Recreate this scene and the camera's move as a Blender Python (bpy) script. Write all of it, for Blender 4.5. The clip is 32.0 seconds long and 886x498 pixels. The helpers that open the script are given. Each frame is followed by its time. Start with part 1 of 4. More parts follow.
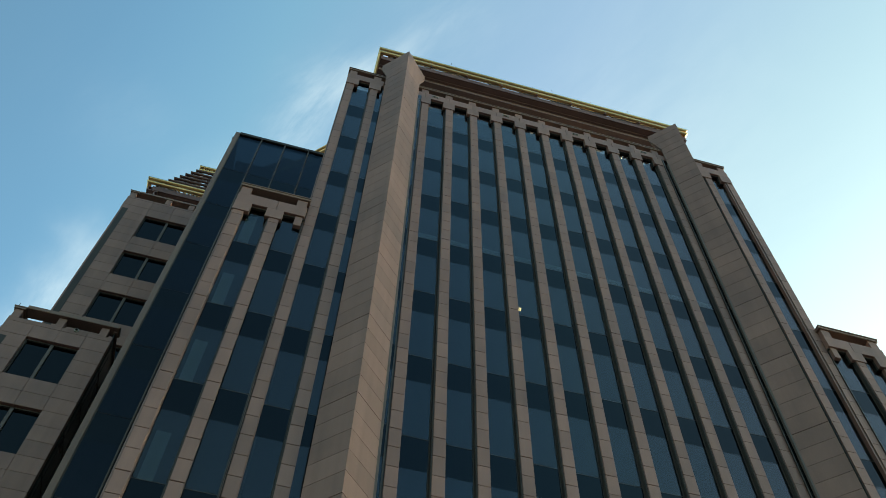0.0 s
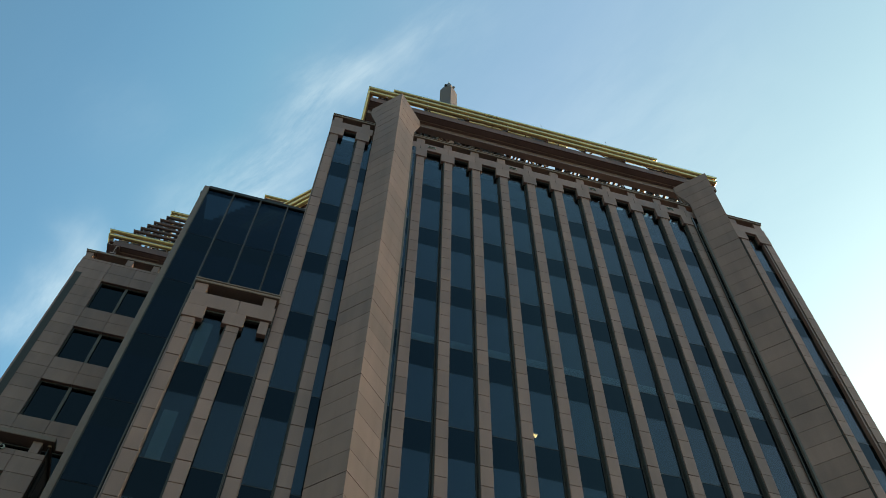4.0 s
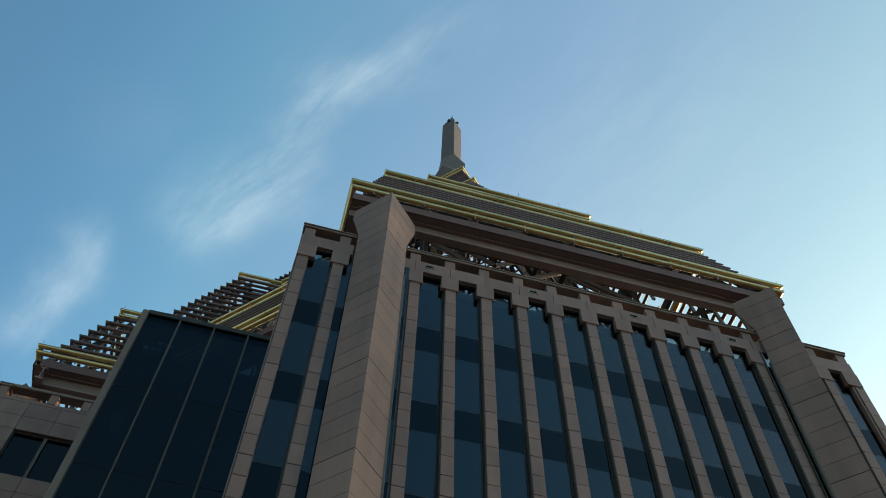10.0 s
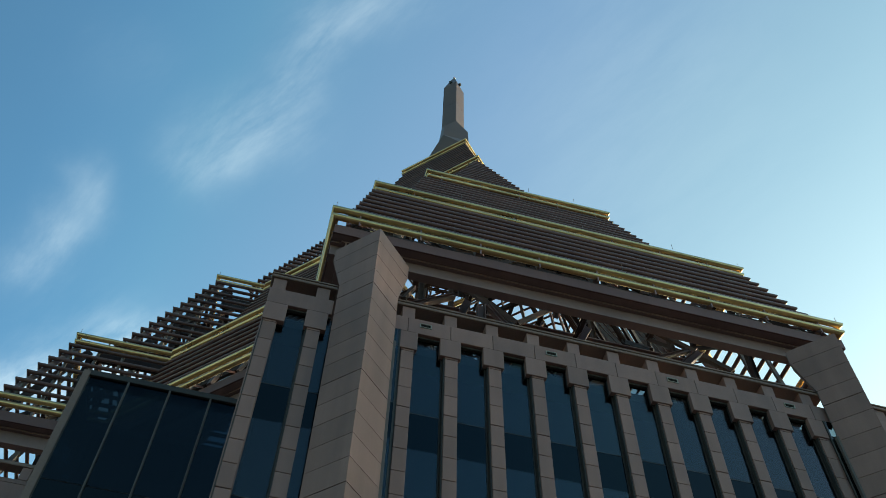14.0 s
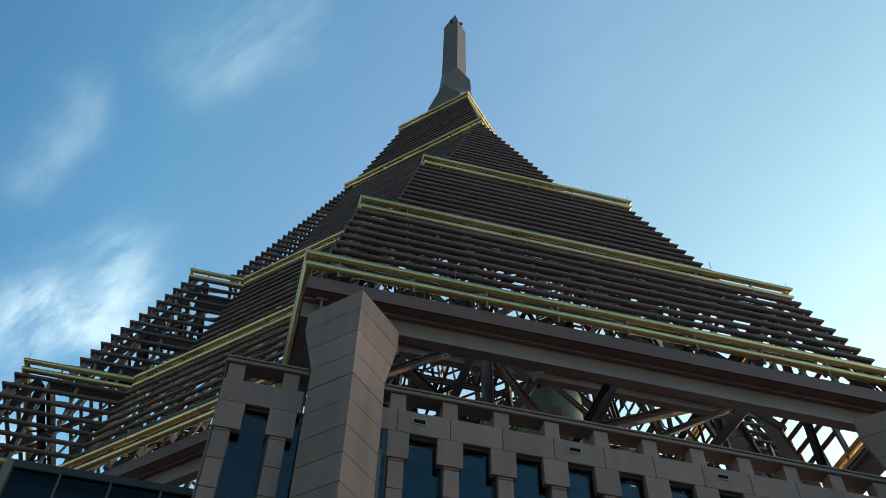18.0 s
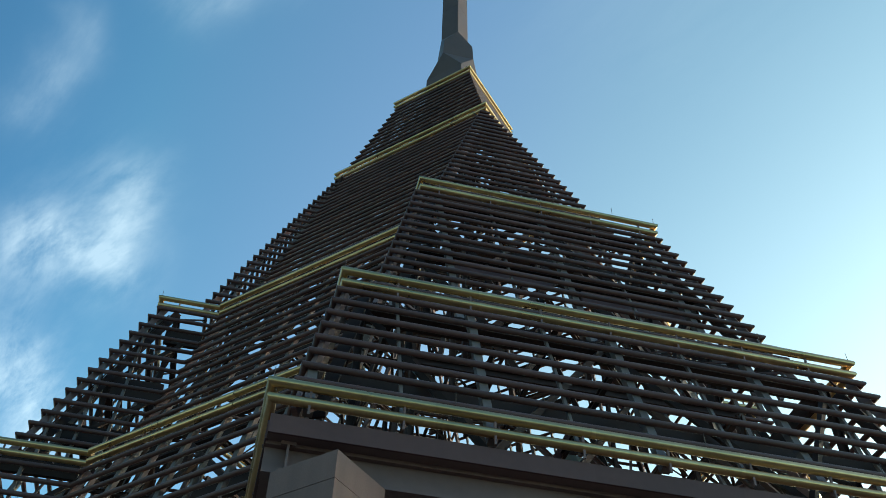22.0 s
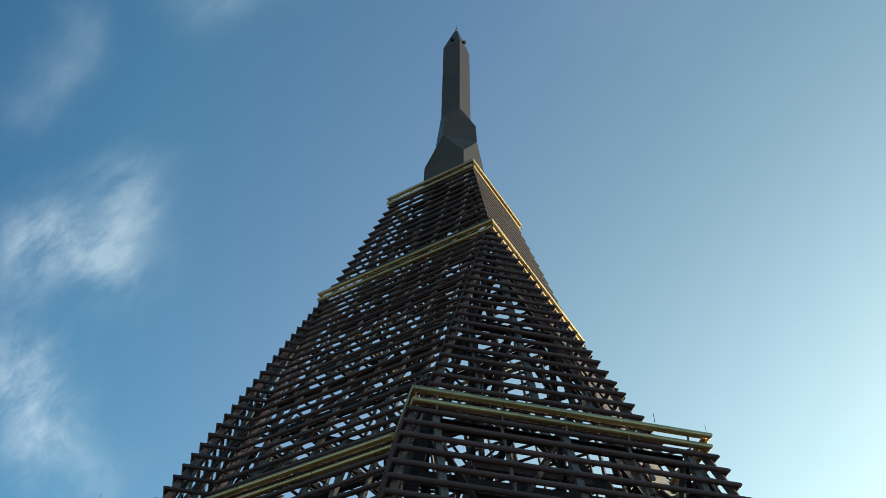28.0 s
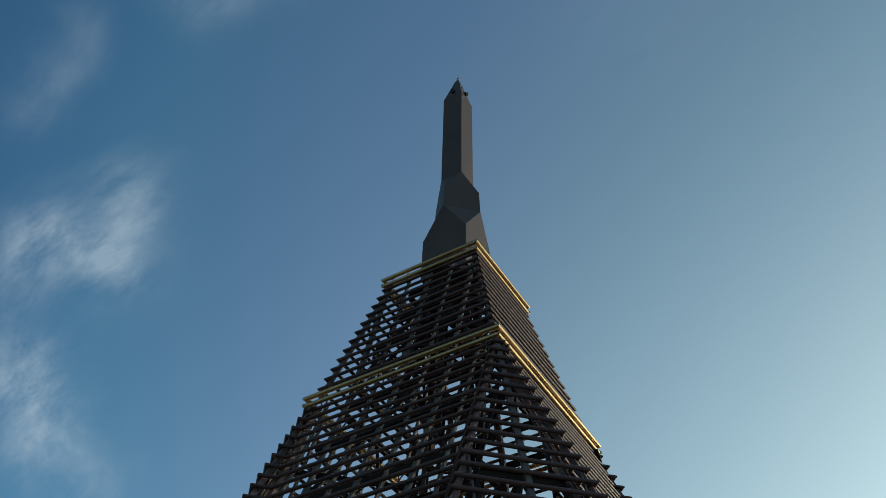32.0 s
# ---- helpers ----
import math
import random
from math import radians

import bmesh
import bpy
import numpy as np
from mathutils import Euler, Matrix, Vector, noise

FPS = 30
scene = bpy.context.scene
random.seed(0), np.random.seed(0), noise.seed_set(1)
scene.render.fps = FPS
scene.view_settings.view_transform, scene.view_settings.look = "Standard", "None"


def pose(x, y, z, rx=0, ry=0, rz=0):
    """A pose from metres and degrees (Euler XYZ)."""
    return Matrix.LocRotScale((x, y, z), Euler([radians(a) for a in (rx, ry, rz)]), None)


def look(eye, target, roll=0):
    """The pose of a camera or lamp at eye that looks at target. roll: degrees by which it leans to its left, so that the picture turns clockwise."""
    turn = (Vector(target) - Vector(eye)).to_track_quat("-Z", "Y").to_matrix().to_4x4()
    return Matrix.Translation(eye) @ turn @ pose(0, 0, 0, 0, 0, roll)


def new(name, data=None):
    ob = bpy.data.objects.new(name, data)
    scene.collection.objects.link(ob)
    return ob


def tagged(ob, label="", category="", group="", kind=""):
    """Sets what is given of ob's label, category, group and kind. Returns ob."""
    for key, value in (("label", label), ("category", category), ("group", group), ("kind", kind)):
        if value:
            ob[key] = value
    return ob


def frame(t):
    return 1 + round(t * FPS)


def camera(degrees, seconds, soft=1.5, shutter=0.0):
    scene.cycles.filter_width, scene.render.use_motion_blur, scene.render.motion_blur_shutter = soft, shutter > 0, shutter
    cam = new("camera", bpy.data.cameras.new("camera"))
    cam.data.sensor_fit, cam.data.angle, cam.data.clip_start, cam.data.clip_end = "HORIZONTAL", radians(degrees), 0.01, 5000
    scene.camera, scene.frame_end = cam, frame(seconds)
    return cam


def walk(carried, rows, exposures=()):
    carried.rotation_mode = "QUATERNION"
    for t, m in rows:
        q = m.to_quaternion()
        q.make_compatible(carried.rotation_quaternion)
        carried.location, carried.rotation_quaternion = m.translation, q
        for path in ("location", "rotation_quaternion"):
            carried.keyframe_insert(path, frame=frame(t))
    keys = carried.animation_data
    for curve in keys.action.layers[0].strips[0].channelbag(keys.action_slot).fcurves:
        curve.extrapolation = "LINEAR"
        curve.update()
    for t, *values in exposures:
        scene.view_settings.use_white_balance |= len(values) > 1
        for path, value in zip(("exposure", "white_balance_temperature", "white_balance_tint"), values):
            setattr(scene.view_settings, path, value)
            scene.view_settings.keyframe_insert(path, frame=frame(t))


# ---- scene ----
SUN_EL, SUN_AZ, SUN, SKY = 15.0, 69.0, 1.05, 0.15
AIR, DUST, OZONE = 1.0, 0.65, 1.8
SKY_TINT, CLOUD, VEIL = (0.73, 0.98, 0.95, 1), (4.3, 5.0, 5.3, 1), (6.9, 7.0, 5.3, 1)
AIR_TINT = ((0.2, (0.55, 0.53, 0.5)), (0.42, (0.55, 0.61, 0.63)), (0.56, (0.56, 0.81, 0.97)), (0.65, (0.87, 1.08, 1.09)), (0.75, (1.19, 1.25, 1.08)), (0.84, (1.1, 1.1, 0.9)))
EXPOSURES = [(0.0, 1.9, 9050, 11), (6.0, 1.67, 8550, 11), (13.0, 1.38, 7500, 8), (19.0, 1.24, 6750, 6), (23.0, 0.94, 6450, 5), (25.0, 0.71, 6450, 6), (28.0, 0.51, 6480, 8), (32.0, -0.09, 6350, 10)]
cam = camera(50.75, 32.0, soft=0.45)
# seconds, x, y, z, yaw, pitch, roll
PATH = [
    (0.0, -10.047, -40.776, 149.939, -15.362, 59.92, -0.981),
    (1.0, -10.059, -40.709, 151.849, -15.348, 59.843, -0.911),
    (2.0, -10.069, -40.649, 153.757, -15.336, 59.807, -0.874),
    (3.0, -10.076, -40.595, 155.662, -15.326, 59.809, -0.863),
    (3.5, -10.079, -40.571, 156.613, -15.319, 59.801, -0.865),
    (5.5, -10.085, -40.484, 160.41, -15.284, 59.905, -0.904),
    (6.0, -10.086, -40.465, 161.356, -15.271, 59.949, -0.919),
    (7.0, -10.085, -40.431, 163.248, -15.24, 59.937, -0.95),
    (8.0, -10.083, -40.4, 165.136, -15.202, 59.924, -0.983),
    (9.0, -10.08, -40.373, 167.021, -15.155, 59.904, -1.013),
    (10.0, -10.075, -40.348, 168.902, -15.1, 59.937, -1.038),
    (11.0, -10.07, -40.325, 170.78, -15.037, 59.927, -1.058),
    (12.0, -10.063, -40.304, 172.655, -14.967, 59.845, -1.071),
    (12.5, -10.06, -40.294, 173.592, -14.929, 59.618, -1.075),
    (13.0, -10.056, -40.284, 174.528, -14.89, 59.022, -1.077),
    (13.5, -10.052, -40.274, 175.463, -14.85, 57.563, -1.078),
    (15.5, -10.035, -40.236, 179.198, -14.678, 53.751, -1.062),
    (16.0, -10.031, -40.226, 180.13, -14.634, 53.724, -1.054),
    (16.5, -10.027, -40.216, 181.062, -14.589, 53.367, -1.045),
    (17.0, -10.022, -40.205, 181.994, -14.544, 52.57, -1.034),
    (17.5, -10.018, -40.194, 182.925, -14.499, 51.645, -1.023),
    (18.0, -10.014, -40.183, 183.856, -14.454, 50.712, -1.011),
    (18.5, -10.009, -40.172, 184.787, -14.41, 49.787, -0.998),
    (19.0, -10.005, -40.159, 185.717, -14.366, 48.886, -0.984),
    (19.5, -10.001, -40.147, 186.648, -14.323, 47.997, -0.971),
    (20.0, -9.997, -40.133, 187.578, -14.281, 47.229, -0.957),
    (20.5, -9.993, -40.119, 188.508, -14.24, 46.564, -0.942),
    (21.0, -9.989, -40.104, 189.439, -14.201, 46.155, -0.928),
    (22.0, -9.982, -40.072, 191.3, -14.127, 46.147, -0.902),
    (23.0, -9.976, -40.035, 193.162, -14.06, 46.106, -0.877),
    (24.0, -9.971, -39.995, 195.025, -14.001, 46.095, -0.857),
    (25.0, -9.967, -39.949, 196.891, -13.952, 46.099, -0.84),
    (25.5, -9.965, -39.924, 197.825, -13.931, 46.14, -0.834),
    (27.5, -9.963, -39.81, 201.569, -13.872, 46.159, -0.824),
    (28.0, -9.963, -39.777, 202.507, -13.864, 46.103, -0.825),
    (29.0, -9.965, -39.707, 204.389, -13.855, 46.008, -0.831),
    (30.0, -9.97, -39.629, 206.275, -13.854, 46.176, -0.841),
    (31.0, -9.976, -39.544, 208.169, -13.862, 46.202, -0.854),
    (32.0, -9.984, -39.45, 210.07, -13.877, 46.213, -0.868),
]
walk(cam, [(t, pose(x, y, z, 90 + pitch, roll, yaw)) for t, x, y, z, yaw, pitch, roll in PATH], EXPOSURES)

# ---- light: clear evening sky, low sun off the tower's right flank ----
world = bpy.data.worlds.new("evening_sky")
scene.world = world
world.use_nodes = True
wn, wl = world.node_tree.nodes, world.node_tree.links
wn.clear()
w_out, w_bg = wn.new("ShaderNodeOutputWorld"), wn.new("ShaderNodeBackground")
w_sky = wn.new("ShaderNodeTexSky")
w_sky.sky_type, w_sky.sun_disc = "NISHITA", False
w_sky.sun_elevation, w_sky.sun_rotation = radians(SUN_EL), radians(SUN_AZ)
w_sky.air_density, w_sky.dust_density, w_sky.ozone_density = AIR, DUST, OZONE
w_co = wn.new("ShaderNodeTexCoord")


def w_math(op, a, b=None, clamp=False):
    n = wn.new("ShaderNodeMath")
    n.operation, n.use_clamp = op, clamp
    for i, v in enumerate((a, b)):
        if v is None:
            continue
        if isinstance(v, (int, float)):
            n.inputs[i].default_value = v
        else:
            wl.new(v, n.inputs[i])
    return n.outputs[0]


warp = wn.new("ShaderNodeTexNoise")
warp.inputs["Scale"].default_value, warp.inputs["Detail"].default_value = 9.0, 6
wl.new(w_co.outputs["Generated"], warp.inputs["Vector"])
shift = wn.new("ShaderNodeVectorMath")
shift.operation = "MULTIPLY_ADD"
shift.inputs[1].default_value, shift.inputs[2].default_value = (0.09, 0.09, 0.09), (-0.045, -0.045, -0.045)
wl.new(warp.outputs["Color"], shift.inputs[0])
bend = wn.new("ShaderNodeVectorMath")
bend.operation = "ADD"
wl.new(w_co.outputs["Generated"], bend.inputs[0])
wl.new(shift.outputs["Vector"], bend.inputs[1])
unit = wn.new("ShaderNodeVectorMath")
unit.operation = "NORMALIZE"
wl.new(bend.outputs["Vector"], unit.inputs[0])
w_bent = unit.outputs["Vector"]


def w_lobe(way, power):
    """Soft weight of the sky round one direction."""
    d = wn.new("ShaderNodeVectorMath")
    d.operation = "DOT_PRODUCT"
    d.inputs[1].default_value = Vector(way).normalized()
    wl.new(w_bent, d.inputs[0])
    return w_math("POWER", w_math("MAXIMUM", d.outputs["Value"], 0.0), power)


def w_noise(scale, stretch, turn, detail, rough):
    m = wn.new("ShaderNodeMapping")
    m.vector_type = "TEXTURE"
    m.inputs["Rotation"].default_value = [radians(a) for a in turn]
    m.inputs["Scale"].default_value = stretch
    wl.new(w_co.outputs["Generated"], m.inputs["Vector"])
    n = wn.new("ShaderNodeTexNoise")
    n.inputs["Scale"].default_value, n.inputs["Detail"].default_value = scale, detail
    n.inputs["Roughness"].default_value, n.inputs["Distortion"].default_value = rough, 0.5
    wl.new(m.outputs["Vector"], n.inputs["Vector"])
    return n.outputs["Fac"]


def w_range(v, lo, hi):
    n = wn.new("ShaderNodeMapRange")
    n.interpolation_type = "SMOOTHSTEP"
    n.inputs["From Min"].default_value, n.inputs["From Max"].default_value = lo, hi
    wl.new(v, n.inputs["Value"])
    return n.outputs["Result"]


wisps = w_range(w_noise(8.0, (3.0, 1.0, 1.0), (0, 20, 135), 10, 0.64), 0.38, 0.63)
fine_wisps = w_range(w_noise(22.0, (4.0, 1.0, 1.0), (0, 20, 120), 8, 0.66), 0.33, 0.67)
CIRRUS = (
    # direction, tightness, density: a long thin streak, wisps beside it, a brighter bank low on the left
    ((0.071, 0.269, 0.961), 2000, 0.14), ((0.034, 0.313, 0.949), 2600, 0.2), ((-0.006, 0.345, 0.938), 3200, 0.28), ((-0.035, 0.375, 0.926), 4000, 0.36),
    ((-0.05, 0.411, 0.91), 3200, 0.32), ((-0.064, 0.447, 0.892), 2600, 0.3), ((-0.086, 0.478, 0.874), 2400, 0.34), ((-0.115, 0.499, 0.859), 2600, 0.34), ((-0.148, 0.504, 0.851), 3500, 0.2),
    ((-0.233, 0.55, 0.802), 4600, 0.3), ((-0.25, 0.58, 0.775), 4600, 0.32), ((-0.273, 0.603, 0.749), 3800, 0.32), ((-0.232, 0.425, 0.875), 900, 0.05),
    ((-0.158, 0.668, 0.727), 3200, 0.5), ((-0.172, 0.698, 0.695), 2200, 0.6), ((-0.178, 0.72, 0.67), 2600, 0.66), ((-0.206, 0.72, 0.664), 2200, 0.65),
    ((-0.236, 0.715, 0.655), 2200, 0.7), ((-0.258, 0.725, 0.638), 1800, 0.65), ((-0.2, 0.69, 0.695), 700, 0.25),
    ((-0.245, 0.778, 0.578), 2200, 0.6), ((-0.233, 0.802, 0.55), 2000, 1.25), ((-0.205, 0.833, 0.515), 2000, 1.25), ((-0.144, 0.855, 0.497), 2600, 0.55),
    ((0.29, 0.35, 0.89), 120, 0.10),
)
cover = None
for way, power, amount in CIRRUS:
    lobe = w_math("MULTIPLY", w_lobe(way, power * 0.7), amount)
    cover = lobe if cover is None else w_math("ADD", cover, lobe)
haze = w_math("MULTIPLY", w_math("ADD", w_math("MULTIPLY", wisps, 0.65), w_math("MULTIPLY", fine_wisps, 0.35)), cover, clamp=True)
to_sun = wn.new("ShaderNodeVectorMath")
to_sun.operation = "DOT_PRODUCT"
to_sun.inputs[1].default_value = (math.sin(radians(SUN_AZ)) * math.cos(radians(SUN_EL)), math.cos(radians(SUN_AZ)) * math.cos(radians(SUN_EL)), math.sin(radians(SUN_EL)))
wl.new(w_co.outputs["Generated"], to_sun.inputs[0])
# clear air: deeper blue away from the sun, paler and warmer towards it
air = wn.new("ShaderNodeValToRGB")
air.color_ramp.interpolation = "B_SPLINE"
for i, (place, shade) in enumerate(AIR_TINT):
    stop = air.color_ramp.elements[i] if i < 2 else air.color_ramp.elements.new(place)
    stop.position, stop.color = place, (*[a * b for a, b in zip(shade, SKY_TINT)], 1)
wl.new(w_math("ADD", w_math("MULTIPLY", to_sun.outputs["Value"], 0.5), 0.5), air.inputs["Fac"])
tint = wn.new("ShaderNodeMix")
tint.data_type, tint.blend_type = "RGBA", "MULTIPLY"
tint.inputs["Factor"].default_value = 1.0
wl.new(w_sky.outputs["Color"], tint.inputs["A"])
wl.new(air.outputs["Color"], tint.inputs["B"])
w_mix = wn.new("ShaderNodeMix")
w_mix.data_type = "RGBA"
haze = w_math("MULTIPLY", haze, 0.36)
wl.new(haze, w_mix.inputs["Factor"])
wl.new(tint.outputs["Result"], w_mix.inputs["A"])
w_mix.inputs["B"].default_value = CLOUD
split = wn.new("ShaderNodeSeparateXYZ")
wl.new(w_co.outputs["Generated"], split.inputs[0])
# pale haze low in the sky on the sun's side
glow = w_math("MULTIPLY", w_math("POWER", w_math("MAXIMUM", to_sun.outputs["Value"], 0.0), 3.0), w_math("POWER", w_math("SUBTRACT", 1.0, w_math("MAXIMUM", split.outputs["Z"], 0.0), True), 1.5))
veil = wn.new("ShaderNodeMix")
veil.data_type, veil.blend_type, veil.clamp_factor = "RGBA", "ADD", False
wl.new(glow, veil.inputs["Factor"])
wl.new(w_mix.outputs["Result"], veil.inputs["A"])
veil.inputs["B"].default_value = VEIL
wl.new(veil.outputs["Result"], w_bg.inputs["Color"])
w_bg.inputs["Strength"].default_value = SKY
wl.new(w_bg.outputs[0], w_out.inputs[0])

sun = new("sun", bpy.data.lights.new("sun", "SUN"))
sun.data.energy, sun.data.angle, sun.data.color = SUN, radians(0.6), (1.0, 0.82, 0.65)
sun_way = Vector((math.sin(radians(SUN_AZ)) * math.cos(radians(SUN_EL)), math.cos(radians(SUN_AZ)) * math.cos(radians(SUN_EL)), math.sin(radians(SUN_EL))))
sun.matrix_world = look(tuple(sun_way * 400), (0, 0, 0))


# ---- materials ----
def material(name, base, rough=0.6, metal=0.0, vary=0.08, grain=12.0, stain=0.12, bump=0.02, per_piece=0.0, spec=0.5, coat=0.0, streak=0.0):
    """Painted, stone or metal surface: grain and stains at two scales, a tone of its own for each piece, fine relief."""
    mat = bpy.data.materials.new(name)
    mat.use_nodes = True
    nt, ln = mat.node_tree.nodes, mat.node_tree.links
    bsdf = nt["Principled BSDF"]
    co = nt.new("ShaderNodeTexCoord")
    geo = nt.new("ShaderNodeNewGeometry")
    small, large = nt.new("ShaderNodeTexNoise"), nt.new("ShaderNodeTexNoise")
    small.inputs["Scale"].default_value, small.inputs["Detail"].default_value = grain, 6
    large.inputs["Scale"].default_value, large.inputs["Detail"].default_value = 0.55, 4
    for n in (small, large):
        ln.new(geo.outputs["Position"], n.inputs["Vector"])
    info = nt.new("ShaderNodeObjectInfo")

    def tone(value, lo, hi):
        r = nt.new("ShaderNodeMapRange")
        r.inputs["To Min"].default_value, r.inputs["To Max"].default_value = lo, hi
        ln.new(value, r.inputs["Value"])
        return r.outputs["Result"]

    def times(a, b):
        m = nt.new("ShaderNodeMath")
        m.operation = "MULTIPLY"
        ln.new(a, m.inputs[0]), ln.new(b, m.inputs[1])
        return m.outputs[0]

    value = times(tone(small.outputs["Fac"], 1 - vary * 2, 1 + vary * 2), tone(large.outputs["Fac"], 1 - stain * 2, 1 + stain * 2))
    if streak:
        run, stretch = nt.new("ShaderNodeTexNoise"), nt.new("ShaderNodeMapping")
        stretch.inputs["Scale"].default_value = (2.6, 2.6, 0.16)
        run.inputs["Scale"].default_value, run.inputs["Detail"].default_value = 1.0, 5
        ln.new(geo.outputs["Position"], stretch.inputs["Vector"])
        ln.new(stretch.outputs["Vector"], run.inputs["Vector"])
        value = times(value, tone(run.outputs["Fac"], 1 - streak * 2, 1 + streak * 2))
    value = times(value, tone(info.outputs["Random"], 1 - per_piece, 1 + per_piece))
    hsv = nt.new("ShaderNodeHueSaturation")
    hsv.inputs["Color"].default_value = (*base, 1)
    ln.new(value, hsv.inputs["Value"])
    ln.new(hsv.outputs["Color"], bsdf.inputs["Base Color"])
    ln.new(tone(large.outputs["Fac"], max(rough - 0.1, 0.02), min(rough + 0.1, 1)), bsdf.inputs["Roughness"])
    bsdf.inputs["Metallic"].default_value = metal
    bsdf.inputs["Specular IOR Level"].default_value = spec
    bsdf.inputs["Coat Weight"].default_value = coat
    bp = nt.new("ShaderNodeBump")
    bp.inputs["Strength"].default_value, bp.inputs["Distance"].default_value = 0.5, bump
    ln.new(small.outputs["Fac"], bp.inputs["Height"])
    ln.new(bp.outputs["Normal"], bsdf.inputs["Normal"])
    return mat


def glass(name, tint, gloss, wave, base=0.09):
    """Tinted sheet glass: mirror by the angle of view, dark see-through for the rest, each sheet slightly bowed."""
    mat = bpy.data.materials.new(name)
    mat.use_nodes = True
    nt, ln = mat.node_tree.nodes, mat.node_tree.links
    nt.clear()
    out, mix = nt.new("ShaderNodeOutputMaterial"), nt.new("ShaderNodeMixShader")
    mirror, clear_, facing = nt.new("ShaderNodeBsdfGlossy"), nt.new("ShaderNodeBsdfTransparent"), nt.new("ShaderNodeLayerWeight")
    power, fres = nt.new("ShaderNodeMath"), nt.new("ShaderNodeMapRange")
    power.operation, power.inputs[1].default_value = "POWER", 5.0
    ln.new(facing.outputs["Facing"], power.inputs[0])
    ln.new(power.outputs[0], fres.inputs["Value"])
    fres.inputs["To Min"].default_value, fres.inputs["To Max"].default_value = base, 0.97
    mirror.inputs["Roughness"].default_value = 0.03
    mirror.inputs["Color"].default_value = (*gloss, 1)
    clear_.inputs["Color"].default_value = (*tint, 1)
    geo, noi, bp = nt.new("ShaderNodeNewGeometry"), nt.new("ShaderNodeTexNoise"), nt.new("ShaderNodeBump")
    noi.inputs["Scale"].default_value = 0.5
    bp.inputs["Strength"].default_value, bp.inputs["Distance"].default_value = 0.3, wave
    ln.new(geo.outputs["Position"], noi.inputs["Vector"])
    ln.new(noi.outputs["Fac"], bp.inputs["Height"])
    ln.new(bp.outputs["Normal"], mirror.inputs["Normal"])
    ln.new(fres.outputs["Result"], mix.inputs[0])
    ln.new(clear_.outputs[0], mix.inputs[1])
    ln.new(mirror.outputs[0], mix.inputs[2])
    ln.new(mix.outputs[0], out.inputs[0])
    return mat


STONE = material("granite", (0.23, 0.124, 0.109), 0.62, vary=0.07, grain=30, stain=0.15, bump=0.006, per_piece=0.11, spec=0.4, streak=0.12)
JOINT = material("joint_sealant", (0.06, 0.055, 0.05), 0.9)
GLASS = glass("tinted_glass", (0.42, 0.50, 0.53), (0.74, 0.80, 0.84), 0.02, 0.064)
DEEP_GLASS = glass("dark_tinted_glass", (0.10, 0.15, 0.18), (0.46, 0.60, 0.70), 0.02, 0.042)
SPANDREL = glass("spandrel_glass", (0.03, 0.045, 0.05), (0.40, 0.50, 0.54), 0.015, 0.052)
FRAME = material("bronze_frame", (0.04, 0.033, 0.031), 0.55, spec=0.3, per_piece=0.05)
TRIM = material("brown_trim", (0.18, 0.108, 0.09), 0.6, per_piece=0.05)
MULLION = material("grey_mullion", (0.10, 0.08, 0.077), 0.6, spec=0.3)
# opaque sheet in place of glass; the notch's dimness is put into its colour
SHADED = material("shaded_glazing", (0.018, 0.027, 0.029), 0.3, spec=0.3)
# near-black colour that stands for the shade of unlit rooms
DARK = material("unlit_room_black", (0.016, 0.016, 0.017), 0.9)
BLIND = material("roller_blind", (0.55, 0.53, 0.5), 0.9, per_piece=0.15)
PIPE = material("brown_painted_pipe", (0.118, 0.058, 0.055), 0.45, vary=0.05, grain=6, stain=0.16, bump=0.004, per_piece=0.2, spec=0.35)
GOLD = material("gilded_pipe", (0.63, 0.41, 0.205), 0.3, metal=1.0, vary=0.07, grain=5, stain=0.16, bump=0.004, per_piece=0.12)
# brown steel taken near black: shade inside the crown is put into its colour
INNER = material("shade_dark_steel", (0.04, 0.021, 0.018), 0.65, vary=0.06, grain=5, stain=0.16, bump=0.006, per_piece=0.2, spec=0.3)
RAFTER = material("grey_painted_steel", (0.15, 0.118, 0.114), 0.55, vary=0.06, grain=5, stain=0.16, bump=0.006, per_piece=0.12)
FASCIA = material("dark_brown_fascia", (0.135, 0.067, 0.063), 0.55, vary=0.06, grain=5, stain=0.14, bump=0.004, per_piece=0.08, spec=0.3)
STEEL = material("brown_painted_steel", (0.208, 0.121, 0.113), 0.55, vary=0.06, grain=5, stain=0.16, bump=0.006, per_piece=0.16)
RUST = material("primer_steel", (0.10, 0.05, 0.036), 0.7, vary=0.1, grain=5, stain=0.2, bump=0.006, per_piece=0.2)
CONCRETE = material("roof_concrete", (0.25, 0.24, 0.22), 0.85)
SPIRE = material("bronze_sheet", (0.128, 0.082, 0.07), 0.5, vary=0.05, grain=4, stain=0.16, bump=0.004, per_piece=0.06, spec=0.35)
TANK = material("green_tank_paint", (0.165, 0.18, 0.15), 0.6, stain=0.2)
VENT = material("vent_dark", (0.012, 0.011, 0.01), 0.9, spec=0.1)
RED = material("beacon_red", (0.6, 0.05, 0.03), 0.3)
WHITE = material("lamp_white", (0.7, 0.66, 0.6), 0.4)
